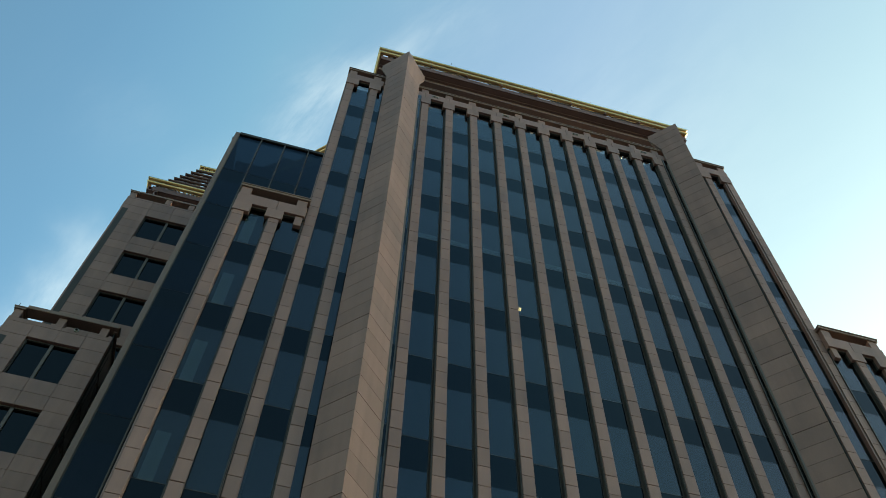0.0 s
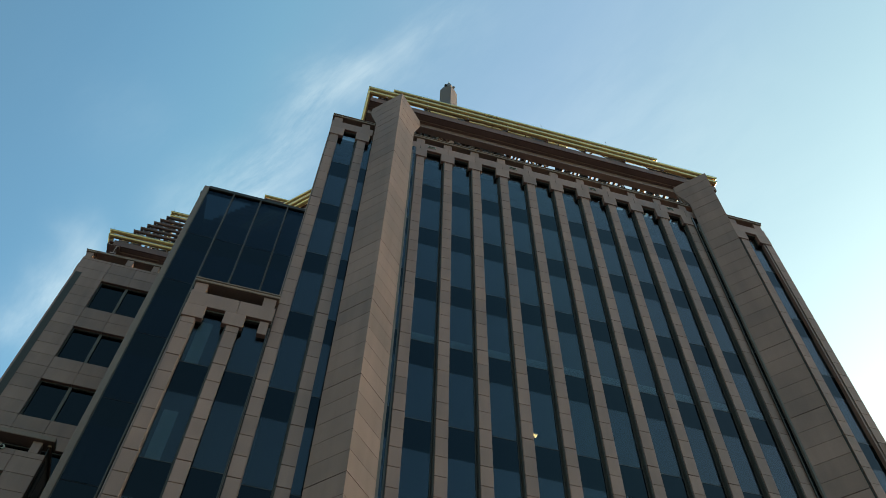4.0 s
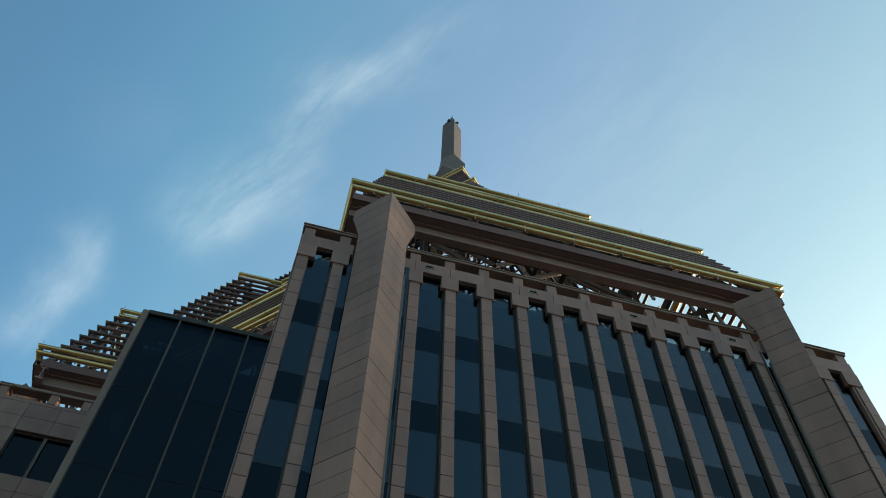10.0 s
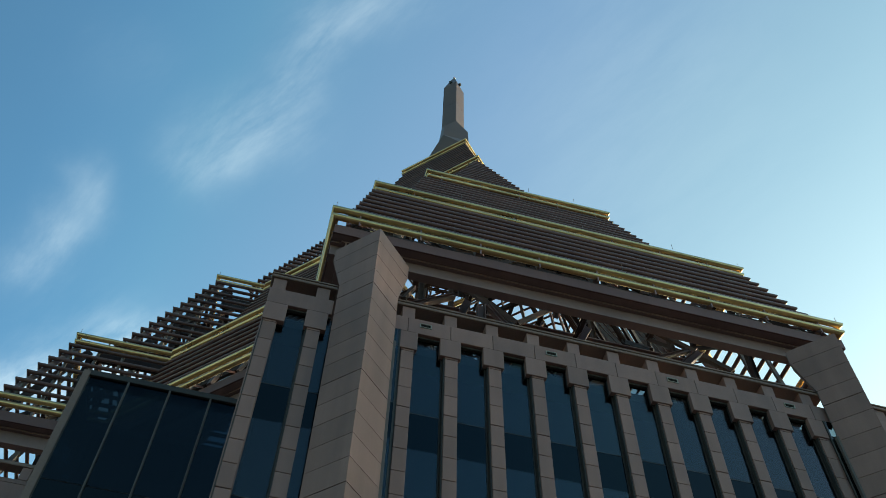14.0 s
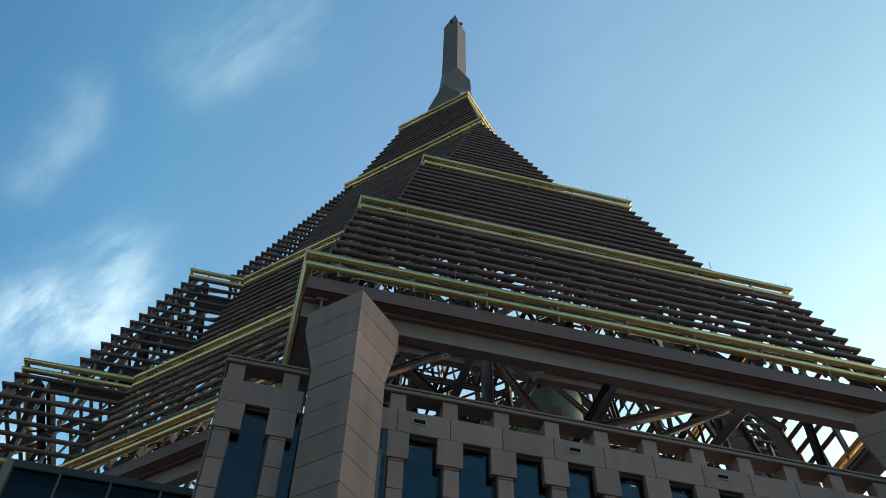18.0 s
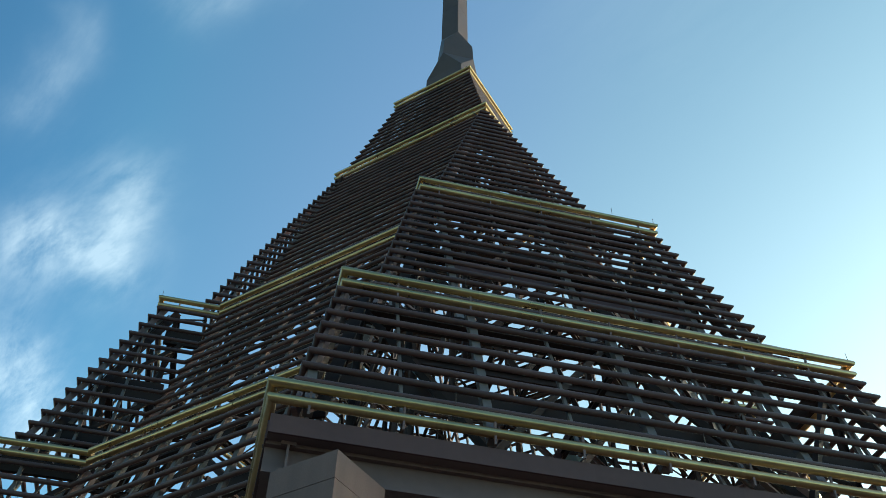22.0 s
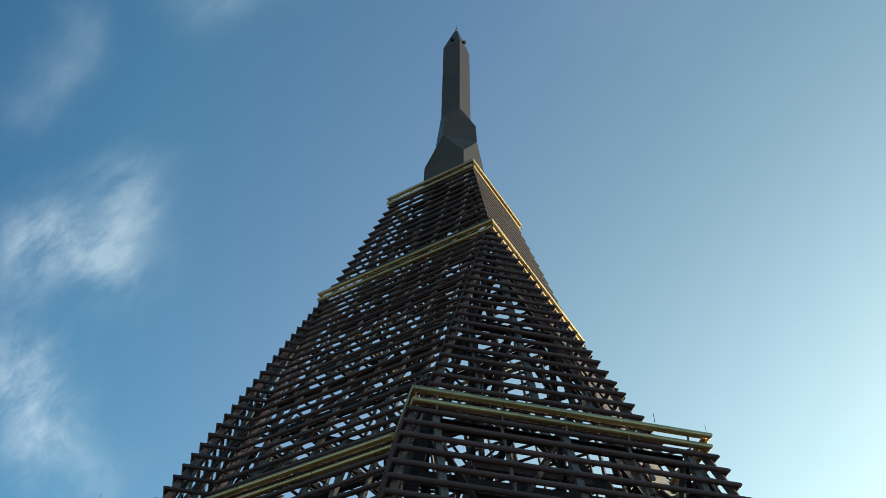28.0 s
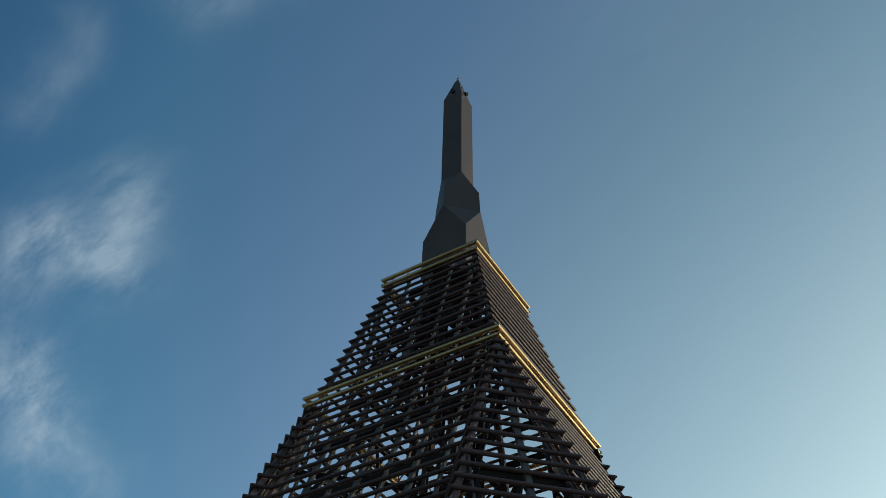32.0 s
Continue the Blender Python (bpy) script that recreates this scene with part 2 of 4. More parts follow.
def lit(name, colour, strength):
    mat = bpy.data.materials.new(name)
    mat.use_nodes = True
    bsdf = mat.node_tree.nodes["Principled BSDF"]
    bsdf.inputs["Base Color"].default_value = (*colour, 1)
    bsdf.inputs["Emission Color"].default_value = (*colour, 1)
    bsdf.inputs["Emission Strength"].default_value = strength
    return mat


GLOW, RED_GLOW = lit("warm_bulb", (1.0, 0.66, 0.32), 1.8), lit("red_bulb", (0.9, 0.03, 0.06), 0.7)
ASPHALT = material("city_ground", (0.07, 0.065, 0.06), 0.9, grain=0.02, stain=0.2)

# ---- builders ----
U = 0.43                      # metres to one facade unit; plans below are in units
STREET = 150.0                # height of the lowest view over the street


# heights of the shaft and crown: drawing height, true height over the lowest view, both in units
ELEVATION = ((-347.8, -STREET / U), (81.85, 78.05), (121.25, 116.47), (132.4, 127.4), (146.7, 141.5), (171.8, 166.7), (212.13, 207.9), (233.0, 229.7), (250.6, 248.1), (282.9, 283.0))


def H(a):
    """Height over the street, in metres, of a height on the drawing."""
    for (a0, b0), (a1, b1) in zip(ELEVATION, ELEVATION[1:]):
        if a <= a1 or a1 > 282:
            return STREET + U * (b0 + (b1 - b0) * (a - a0) / (a1 - a0))


MESHES = {}


def box_mesh(sx, sy, sz, mat, chamfer=0.012):
    """A chamfered block, shared by all pieces of that size (metres)."""
    key = (round(sx, 3), round(sy, 3), round(sz, 3), mat.name)
    if key not in MESHES:
        bm = bmesh.new()
        bmesh.ops.create_cube(bm, size=1)
        bmesh.ops.scale(bm, vec=(sx, sy, sz), verts=bm.verts)
        if chamfer:
            bmesh.ops.bevel(bm, geom=bm.edges[:], offset=min(chamfer, 0.2 * min(sx, sy, sz)), segments=1, affect="EDGES")
        me = bpy.data.meshes.new(mat.name)
        bm.to_mesh(me), bm.free()
        me.materials.append(mat)
        MESHES[key] = me
    return MESHES[key]


def cyl_mesh(mat, sides=12):
    """A closed tube of length and radius 1 along x; caps have corners of their own."""
    key = ("cyl", mat.name, sides)
    if key not in MESHES:
        ring = [(math.cos(2 * math.pi * i / sides), math.sin(2 * math.pi * i / sides)) for i in range(sides)]
        vs = [(e, c, s) for e in (-0.5, 0.5) for c, s in ring] * 2
        fs = [(i, (i + 1) % sides, sides + (i + 1) % sides, sides + i) for i in range(sides)]
        fs += [tuple(range(3 * sides - 1, 2 * sides - 1, -1)), tuple(range(3 * sides, 4 * sides))]
        me = bpy.data.meshes.new(mat.name)
        me.from_pydata(vs, [], fs)
        bm = bmesh.new()
        bm.from_mesh(me)
        bmesh.ops.recalc_face_normals(bm, faces=bm.faces)
        bm.to_mesh(me), bm.free()
        for p in me.polygons:
            p.use_smooth = len(p.vertices) == 4
        me.materials.append(mat)
        MESHES[key] = me
    return MESHES[key]


def thing(name, label, category, place=(0, 0, 0), group="", kind=""):
    e = new(name)
    e.empty_display_size = 0.5
    e.location = place
    return tagged(e, label, category, group, kind)


WORLD = {}


def put(name, me, parent, m, label=""):
    ob = new(name, me)
    ob.parent = parent
    ob.matrix_basis = m
    if parent in WORLD:
        ob.matrix_parent_inverse = WORLD[parent].inverted()
    WORLD[ob] = m
    return tagged(ob, label) if label else ob


def part(name, bm, mat, parent, label=""):
    me = bpy.data.meshes.new(name)
    bm.to_mesh(me), bm.free()
    me.materials.append(mat)
    return put(name, me, parent, Matrix(), label)


def spin(k):
    """Quarter turns of the plan: 0 front, 1 right, 2 back, 3 left."""
    return Matrix.Rotation(radians(90 * k), 4, "Z")


def block(name, lo, hi, mat, parent, turn=Matrix(), label="", chamfer=0.012):
    """A chamfered block between two corners given in plan units, its height over the lowest view in units too."""
    a = Vector((lo[0] * U, lo[1] * U, H(lo[2])))
    b = Vector((hi[0] * U, hi[1] * U, H(hi[2])))
    return put(name, box_mesh(*(b - a), mat, chamfer), parent, turn @ Matrix.Translation((a + b) / 2), label)


def along(a, b):
    """Pose of a bar between two points: x along it, z up as far as it can be."""
    a, b = Vector(a), Vector(b)
    x = (b - a).normalized()
    y = Vector((0, 0, 1)).cross(x)
    y = y.normalized() if y.length > 1e-4 else Vector((0, 1, 0))
    z = x.cross(y)
    return Matrix.Translation((a + b) / 2) @ Matrix((x, y, z)).transposed().to_4x4(), (b - a).length


def pt(x, y, z):
    return Vector((x * U, y * U, H(z)))


def tube(name, a, b, r, mat, parent, turn=Matrix(), label="", sides=12):
    m, length = along(pt(*a), pt(*b))
    return put(name, cyl_mesh(mat, sides), parent, turn @ m @ Matrix.Diagonal((length, r * U, r * U, 1)), label)


def bar(name, a, b, wide, deep, mat, parent, turn=Matrix(), label=""):
    m, length = along(pt(*a), pt(*b))
    return put(name, box_mesh(1, 1, 1, mat, 0), parent, turn @ m @ Matrix.Diagonal((length, wide * U, deep * U, 1)), label)


def mitred(name, a, b, r, cut_a, cut_b, mat, parent, turn=Matrix(), label="", sides=12):
    """A level pipe from a to b whose ends are cut on the slant, to butt against its neighbours; cuts are slopes."""
    m, length = along(pt(*a), pt(*b))
    r, h = r * U, length / 2
    ring = [(r * math.cos(2 * math.pi * i / sides), r * math.sin(2 * math.pi * i / sides)) for i in range(sides)]
    vs = ([(-h + cut_a * y, y, z) for y, z in ring] + [(h + cut_b * y, y, z) for y, z in ring]) * 2
    fs = [(i, sides + i, sides + (i + 1) % sides, (i + 1) % sides)[::-1] for i in range(sides)]
    fs += [tuple(range(3 * sides - 1, 2 * sides - 1, -1)), tuple(range(3 * sides, 4 * sides))]
    me = bpy.data.meshes.new(name)
    me.from_pydata(vs, [], fs)
    me.polygons.foreach_set("use_smooth", [len(f) == 4 for f in fs])
    me.materials.append(mat)
    return put(name, me, parent, turn @ m, label)


def girder(name, a, b, wide, deep, mat, parent, turn=Matrix(), label=""):
    """A steel I-beam from a to b: two flanges and a web."""
    key = ("girder", mat.name)
    if key not in MESHES:
        section = [(-0.5, -0.5), (0.5, -0.5), (0.5, -0.38), (0.08, -0.38), (0.08, 0.38), (0.5, 0.38), (0.5, 0.5), (-0.5, 0.5), (-0.5, 0.38), (-0.08, 0.38), (-0.08, -0.38), (-0.5, -0.38)]
        bm = bmesh.new()
        ends = [[bm.verts.new((e, y, z)) for y, z in section] for e in (-0.5, 0.5)]
        for i in range(12):
            j = (i + 1) % 12
            bm.faces.new((ends[0][i], ends[0][j], ends[1][j], ends[1][i]))
        bm.faces.new(ends[0]), bm.faces.new(list(reversed(ends[1])))
        bmesh.ops.recalc_face_normals(bm, faces=bm.faces)
        me = bpy.data.meshes.new(name)
        bm.to_mesh(me), bm.free()
        me.materials.append(mat)
        MESHES[key] = me
    m, length = along(pt(*a), pt(*b))
    return put(name, MESHES[key], parent, turn @ m @ Matrix.Diagonal((length, wide * U, deep * U, 1)), label)


# ---- ground ----
bm = bmesh.new()
bmesh.ops.create_grid(bm, x_segments=8, y_segments=8, size=3000)
me = bpy.data.meshes.new("ground")
bm.to_mesh(me), bm.free()
me.materials.append(ASPHALT)
tagged(new("ground", me), "pale grey street level around the tower", "ground", kind="structure")

# ---- tower shaft ----
tower = thing("office_tower", "tall granite-clad office tower with dark tinted glass strips", "skyscraper")
FLOOR, COURSE, LINE = 9.5, 1.9, 110.5      # storey, stone course, highest sill line
LOW = 33.4                                 # detail begins here; plain shaft below
BASE = -347.8


def stone_column(x, width, face, top, turn, fine, low=LOW):
    """A pier of stacked stone panels before a core with recessed joints."""
    x, width = x + 0.1, width - 0.13
    core = block("column", (x - width / 2 - 0.1, face + 0.1, BASE), (x + width / 2 - 0.03, face + 0.95, top), FRAME, tower, turn, "pier of stacked granite panels on a dark bronze reveal")
    if not fine:
        block("stone_face", (x - width / 2, face, BASE), (x + width / 2, face + 0.2, top), STONE, core, turn)
        return
    block("column_base", (x - width / 2, face, BASE), (x + width / 2, face + 0.2, low), STONE, core, turn)
    n = math.ceil((low - LINE) / COURSE)
    z = LINE + n * COURSE
    while z < top - 0.1:
        z1 = min(z + COURSE, top)
        wide = 0.045 if abs((z1 - LINE) / FLOOR - round((z1 - LINE) / FLOOR)) < 0.01 else 0.018
        block("stone_panel", (x - width / 2, face, z + 0.01), (x + width / 2, face + 0.2, z1 - wide), STONE, core, turn)
        z = z1


def window_strip(x0, x1, face, top, turn, fine, low=LOW, line=LINE, sheet=None):
    """A strip of tinted panes and darker spandrels, storey over storey, in a bronze frame."""
    bm = bmesh.new()
    bead = 0.012 if sheet else 0.03
    heights = [line - FLOOR * i for i in range(-1, 12)]
    for a, b, c, d in [(x0, x0 + 0.1, BASE, top), (x1 - 0.1, x1, BASE, top)] + [(x0 + 0.1, x1 - 0.1, h - bead, h + bead) for h in heights if low < h < top - 3.4]:
        made = bmesh.ops.create_cube(bm, size=1)["verts"]
        bmesh.ops.scale(bm, vec=((b - a) * U, 0.14 * U, H(d) - H(c)), verts=made)
        bmesh.ops.translate(bm, vec=((a + b) / 2 * U, (face + (0.03 if d - c > 1 else 0.062)) * U, (H(c) + H(d)) / 2), verts=made)
    me = bpy.data.meshes.new("window")
    bm.to_mesh(me), bm.free()
    me.materials.append(FRAME)
    win = put("window", me, tower, turn, "strip of dark tinted panes in a bronze frame")
    a, b = x0 + 0.1, x1 - 0.1
    if not fine:
        block("pane", (a, face, BASE), (b, face + 0.08, top), SPANDREL, win, turn, chamfer=0)
        return
    block("pane", (a, face, BASE), (b, face + 0.08, low), SPANDREL, win, turn, chamfer=0)
    for h in heights:
        for lo, hi, mat, name in ((h + 0.05, h + FLOOR - 3.2, sheet or GLASS, "pane"), (h + FLOOR - 3.2, h + FLOOR - 0.05, SPANDREL, "spandrel_panel")):
            lo, hi = max(lo, low), min(hi, top)
            if h + FLOOR > line + FLOOR - 0.1 and name == "spandrel_panel":
                continue
            if h > line - 0.1:
                hi = top
            if hi - lo > 0.2:
                block(name, (a, face, lo), (b, face + 0.08, hi), mat, win, turn, chamfer=0)


def cornice(x0, x1, face, top, xs, posts, turn, vents=(), drop=0.0):
    """Capitals, panelled band, stub posts and cover slab that close a facade."""
    for x in xs:
        block("capital", (x - 0.77, face - 0.1, top - 5.0 - drop), (x + 0.77, face + 0.3, top - 3.45), STONE, tower, turn)
        block("capital_reveal", (x - 0.74, face + 0.3, top - 4.95 - drop), (x + 0.74, face + 0.95, top - 3.45), FRAME, tower, turn)
    block("lintel", (x0, face + 0.2, top - 3.6), (x1, face + 0.47, top - 3.43), FRAME, tower, turn, "dark bronze lintel over the window heads")
    block("band_core", (x0 + 0.06, face + 0.45, top - 3.4), (x1 - 0.06, face + 0.8, top - 1.8), FRAME, tower, turn)
    cuts = [x0] + [x for x in sorted(xs) if x0 + 1.0 < x < x1 - 1.0] + [x1]
    for i, (a, b) in enumerate(zip(cuts, cuts[1:])):
        band = block("band_panel", (a + 0.012, face - 0.06, top - 3.42), (b - 0.012, face + 0.5, top - 1.75), STONE, tower, turn)
        if i in vents:
            m = (a + b) / 2 - 0.28
            for lo, hi in (((m - 0.44, top - 2.3), (m + 0.44, top - 2.22)), ((m - 0.44, top - 2.68), (m + 0.44, top - 2.6)), ((m - 0.44, top - 2.6), (m - 0.36, top - 2.3)), ((m + 0.36, top - 2.6), (m + 0.44, top - 2.3))):
                block("vent_frame", (lo[0], face - 0.12, lo[1]), (hi[0], face - 0.055, hi[1]), CONCRETE, band, turn, "pale vent surround", 0.003)
            block("vent", (m - 0.36, face - 0.07, top - 2.6), (m + 0.36, face - 0.055, top - 2.3), VENT, band, turn, "dark vent slot", 0)
    for x in posts:
        block("stub_post", (x - 0.48, face + 0.02, top - 1.74), (x + 0.48, face + 0.85, top - 0.45), STONE, tower, turn)
    block("cover_slab", (x0 - 0.08, face - 0.15, top - 0.45), (x1 + 0.08, face + 1.05, top - 0.16), TRIM, tower, turn, "brown cover slab over the parapet", 0.02)
    block("slab_edge", (x0 - 0.1, face - 0.22, top - 0.16), (x1 + 0.1, face + 1.1, top), TRIM, tower, turn, "brown slab edge trim", 0.02)


def side_wall(sx, x, y0, y1, win, top, turn, fine, low=LOW):
    """Return wall of stone courses with one two-pane window a storey; x is its face, sx the side it looks to."""
    def lay(name, d0, d1, ya, yb, za, zb, mat, parent, label="", chamfer=0.012):
        """A block between two depths behind the wall's face."""
        xs = sorted((x - sx * d0, x - sx * d1))
        return block(name, (xs[0], ya, za), (xs[1], yb, zb), mat, parent, turn, label, chamfer)

    core = lay("return_wall", 0.62 if fine else 0.0, 1.1, y0 + 0.05, y1, BASE, top, JOINT if fine else STONE, tower, "granite return wall with paired windows")
    if not fine:
        return
    ys = [y0, win[0], (win[0] + win[1]) / 2, win[1], y1]
    z = LINE - 0.55 + COURSE * math.ceil((low - LINE) / COURSE)
    while z < top - 0.05:
        z1 = min(z + COURSE, top)
        k = round((z - LINE + 0.55) / COURSE) % 5
        for i in range(4):
            if i in (1, 2) and k in (0, 1, 2) and z1 < top - 2.5:
                continue
            a, b = ys[i], ys[i + 1]
            lay("stone_panel", 0.0, 0.6, a + 0.009, b - 0.009, z + 0.008, z1 - 0.012, STONE, core)
        if k == 0 and z + 5.7 < top - 1:
            m, lo, hi = (win[0] + win[1]) / 2, z, z + 5.64
            for ya, yb in ((win[0] + 0.13, m - 0.15), (m + 0.15, win[1] - 0.13)):
                lay("pane", 0.5, 0.6, ya, yb, lo + 0.13, hi - 0.13, SPANDREL, core, chamfer=0)
            for ya, yb, za, zb in ((win[0], win[0] + 0.13, lo, hi), (win[1] - 0.13, win[1], lo, hi), (m - 0.15, m + 0.15, lo + 0.13, hi - 0.13), (win[0] + 0.13, win[1] - 0.13, lo, lo + 0.13), (win[0] + 0.13, win[1] - 0.13, hi - 0.13, hi)):
                lay("window_frame", 0.3, 0.61, ya, yb, za, zb, MULLION if abs(ya + yb - 2 * m) < 0.01 and zb - za > 1 else FRAME, core, chamfer=0)
        z = z1


PITCH = 3.195
TOP, CREST = 121.72, 121.3      # parapets of the bays, of the glass corners
for k in range(4):
    turn, fine = spin(k), k == 0
    xs = [PITCH * i for i in range(-5, 6)]
    for x in xs:
        stone_column(x, 1.05, -51.85, TOP - 5.25, turn, fine)
    edges = [-17.4] + [v for x in xs for v in (x - 0.48, x + 0.48)] + [17.4]
    for i in range(0, len(edges), 2):
        window_strip(edges[i], edges[i + 1], -52.0 if i in (0, len(edges) - 2) else -51.37, TOP - 3.5, turn, fine)
    cornice(-17.5, 17.5, -51.85, TOP, xs, xs, turn, (1, 4, 7, 10), 0.35)
    for s in (-1, 1):
        block("pier_trim", (min(s * 16.8, s * 17.12), -52.3, BASE), (max(s * 16.8, s * 17.12), -52.03, TOP - 5.25), MULLION, tower, turn, "brown trim beside the pier", 0.01)
    for s in (-1, 1):
        for x, w in ((25.7, 1.03), (22.65, 1.07)):
            stone_column(s * x, w, -51.85, TOP - 5.25, turn, fine)
        for a, b in ((23.1, 25.25), (21.2, 22.2)):
            window_strip(min(s * a, s * b), max(s * a, s * b), -51.37, TOP - 3.5, turn, fine)
        cornice(min(s * 21.5, s * 26.2), max(s * 21.5, s * 26.15), -51.85, TOP, [s * 25.4, s * 22.5], [s * 25.6, s * 22.4], turn, drop=0.35)
        side_wall(s, s * 26.2, -51.8, -39.0, (-48.35, -42.25), TOP - 1.8, turn, k == 3 and s > 0 or k == 1 and s < 0, 60)
        for y in (-46.5, -43.3, -40.5):
            block("stub_post", (s * 25.8 - 0.4, y - 0.4, TOP - 1.78), (s * 25.8 + 0.4, y + 0.4, TOP - 0.42), STONE, tower, turn)
        block("cover_slab", (min(s * 25.2, s * 26.3), -50.7, TOP - 0.42), (max(s * 25.2, s * 26.3), -39.3, TOP - 0.02), TRIM, tower, turn, "brown cover slab over the parapet", 0.02)
        # lower shoulder block before the set-back glass corner
        ht = 82.0
        for x in (32.0, 28.8):
            stone_column(s * x, 1.06, -52.4, ht - 4.9, turn, fine)
        for a, b in ((29.25, 31.55), (26.15, 28.35)):
            window_strip(min(s * a, s * b), max(s * a, s * b), -51.92, ht - 3.5, turn, fine, line=LINE - 4 * FLOOR)
        cornice(min(s * 26.1, s * 32.5), max(s * 26.1, s * 32.5), -52.4, ht, [s * 31.73, s * 28.8], [s * 31.95, s * 26.7], turn)
        block("capital", (min(s * 26.28, s * 26.95), -52.3, ht - 5.0), (max(s * 26.28, s * 26.95), -51.86, ht - 3.45), STONE, tower, turn)
        side_wall(s, s * 32.5, -52.35, -42.2, (-49.75, -44.65), ht - 1.8, turn, k == 3 and s > 0 or k == 1 and s < 0, 30)
        for y in (-47.6, -43.3):
            block("stub_post", (s * 32.05 - 0.4, y - 0.4, ht - 1.78), (s * 32.05 + 0.4, y + 0.4, ht - 0.4), STONE, tower, turn)
        block("cover_slab", (min(s * 31.5, s * 32.8), -51.25, ht - 0.4), (max(s * 31.5, s * 32.8), -41.95, ht + 0.12), TRIM, tower, turn, "brown cover slab over the parapet", 0.02)
        # solid fill of the shoulder, coloured as dark as its unlit rooms
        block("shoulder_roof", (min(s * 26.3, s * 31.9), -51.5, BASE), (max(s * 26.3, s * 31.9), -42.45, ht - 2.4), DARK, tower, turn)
        # return panes coloured near black for the shade in the notch
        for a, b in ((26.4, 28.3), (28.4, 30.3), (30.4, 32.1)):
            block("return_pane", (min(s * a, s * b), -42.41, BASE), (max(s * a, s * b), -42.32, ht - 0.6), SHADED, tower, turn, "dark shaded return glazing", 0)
        for z in (ht - 5.3, ht - 10.4, ht - 14.8, ht - 19.9, ht - 24.3, ht - 29.4):
            block("return_transom", (min(s * 26.4, s * 32.1), -42.44, z), (max(s * 26.4, s * 32.1), -42.26, z + 0.08), MULLION, tower, turn, chamfer=0)
        block("return_rail", (min(s * 26.4, s * 32.3), -42.5, ht - 0.6), (max(s * 26.4, s * 32.3), -42.15, ht - 0.25), TRIM, tower, turn, "brown rail over the return glazing")
        for x, y, z in ((32.4, -52.3, ht), (25.9, -40.0, TOP)):
            tube("lightning_rod", (s * x, y, z - 0.1), (s * x, y, z + 0.6), 0.025, MULLION, tower, turn, sides=6)
        # set-back glass corner: face between the bay and the diagonal corner
        xs2 = [26.2, 29.05, 32.25, 35.45, 38.5]
        for a, b in zip(xs2, xs2[1:]):
            window_strip(min(s * a, s * b), max(s * a, s * b), -39.2, CREST - 0.9, turn, fine, 40, 109.8, DEEP_GLASS)
        for x in xs2[1:4]:
            block("mullion", (s * x - 0.065, -39.42, 40.0), (s * x + 0.065, -39.14, CREST - 0.9), MULLION, tower, turn, "slim grey metal mullion", 0.004)
        block("parapet_rail", (min(s * 26.2, s * 38.48), -39.4, CREST - 0.88), (max(s * 26.2, s * 38.48), -38.6, CREST - 0.3), FRAME, tower, turn, "dark bronze parapet rail")
    # diagonal glass corner post, one at each quarter turn
    block("corner_post", (-39.06, -39.3, BASE), (-38.5, -38.52, CREST - 0.3), TRIM, tower, turn, "brown corner post of the glass corner")
    # solid cores behind the panes; the rooms' darkness is put into their near-black colour
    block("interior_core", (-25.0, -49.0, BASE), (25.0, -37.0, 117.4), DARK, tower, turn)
    block("bay_roof", (-25.5, -50.6, 117.5), (25.5, -36.5, 118.4), CONCRETE, tower, turn, "pale concrete roof deck behind the parapet")
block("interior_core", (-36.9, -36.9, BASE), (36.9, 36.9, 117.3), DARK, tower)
block("roof_deck", (-38.0, -36.4, 117.42), (38.0, 36.4, 118.3), CONCRETE, tower, label="pale concrete roof deck")
# round fixture on the parapet band of the low wing
disc = thing("wall_fixture", "round grey metal fixture on the granite parapet band", "fixture")
tube("rim", (-45.8, -32.62, 80.1), (-45.8, -32.48, 80.1), 0.26, CONCRETE, disc, sides=20)
tube("boss", (-45.8, -32.72, 80.1), (-45.8, -32.62, 80.1), 0.12, VENT, disc, label="dark round boss", sides=16)
# pale blinds and lit sills behind some panes
for x in [PITCH * i for i in range(-5, 5)]:
    block("sill_blind", (x + 0.6, -51.2, LINE - 3 * FLOOR + 0.1), (x + PITCH - 0.6, -51.1, LINE - 3 * FLOOR + 1.3), BLIND, tower, label="pale blind drawn low behind the pane")
for n, high in ((4, 5.0), (5, 4.6), (6, 4.8), (7, 4.4)):
    z = LINE - n * FLOOR + 0.1
    block("sill_blind", (-31.1, -51.75, z), (-30.15, -51.65, z + high), BLIND, tower, label="pale blind hanging beside the pane")


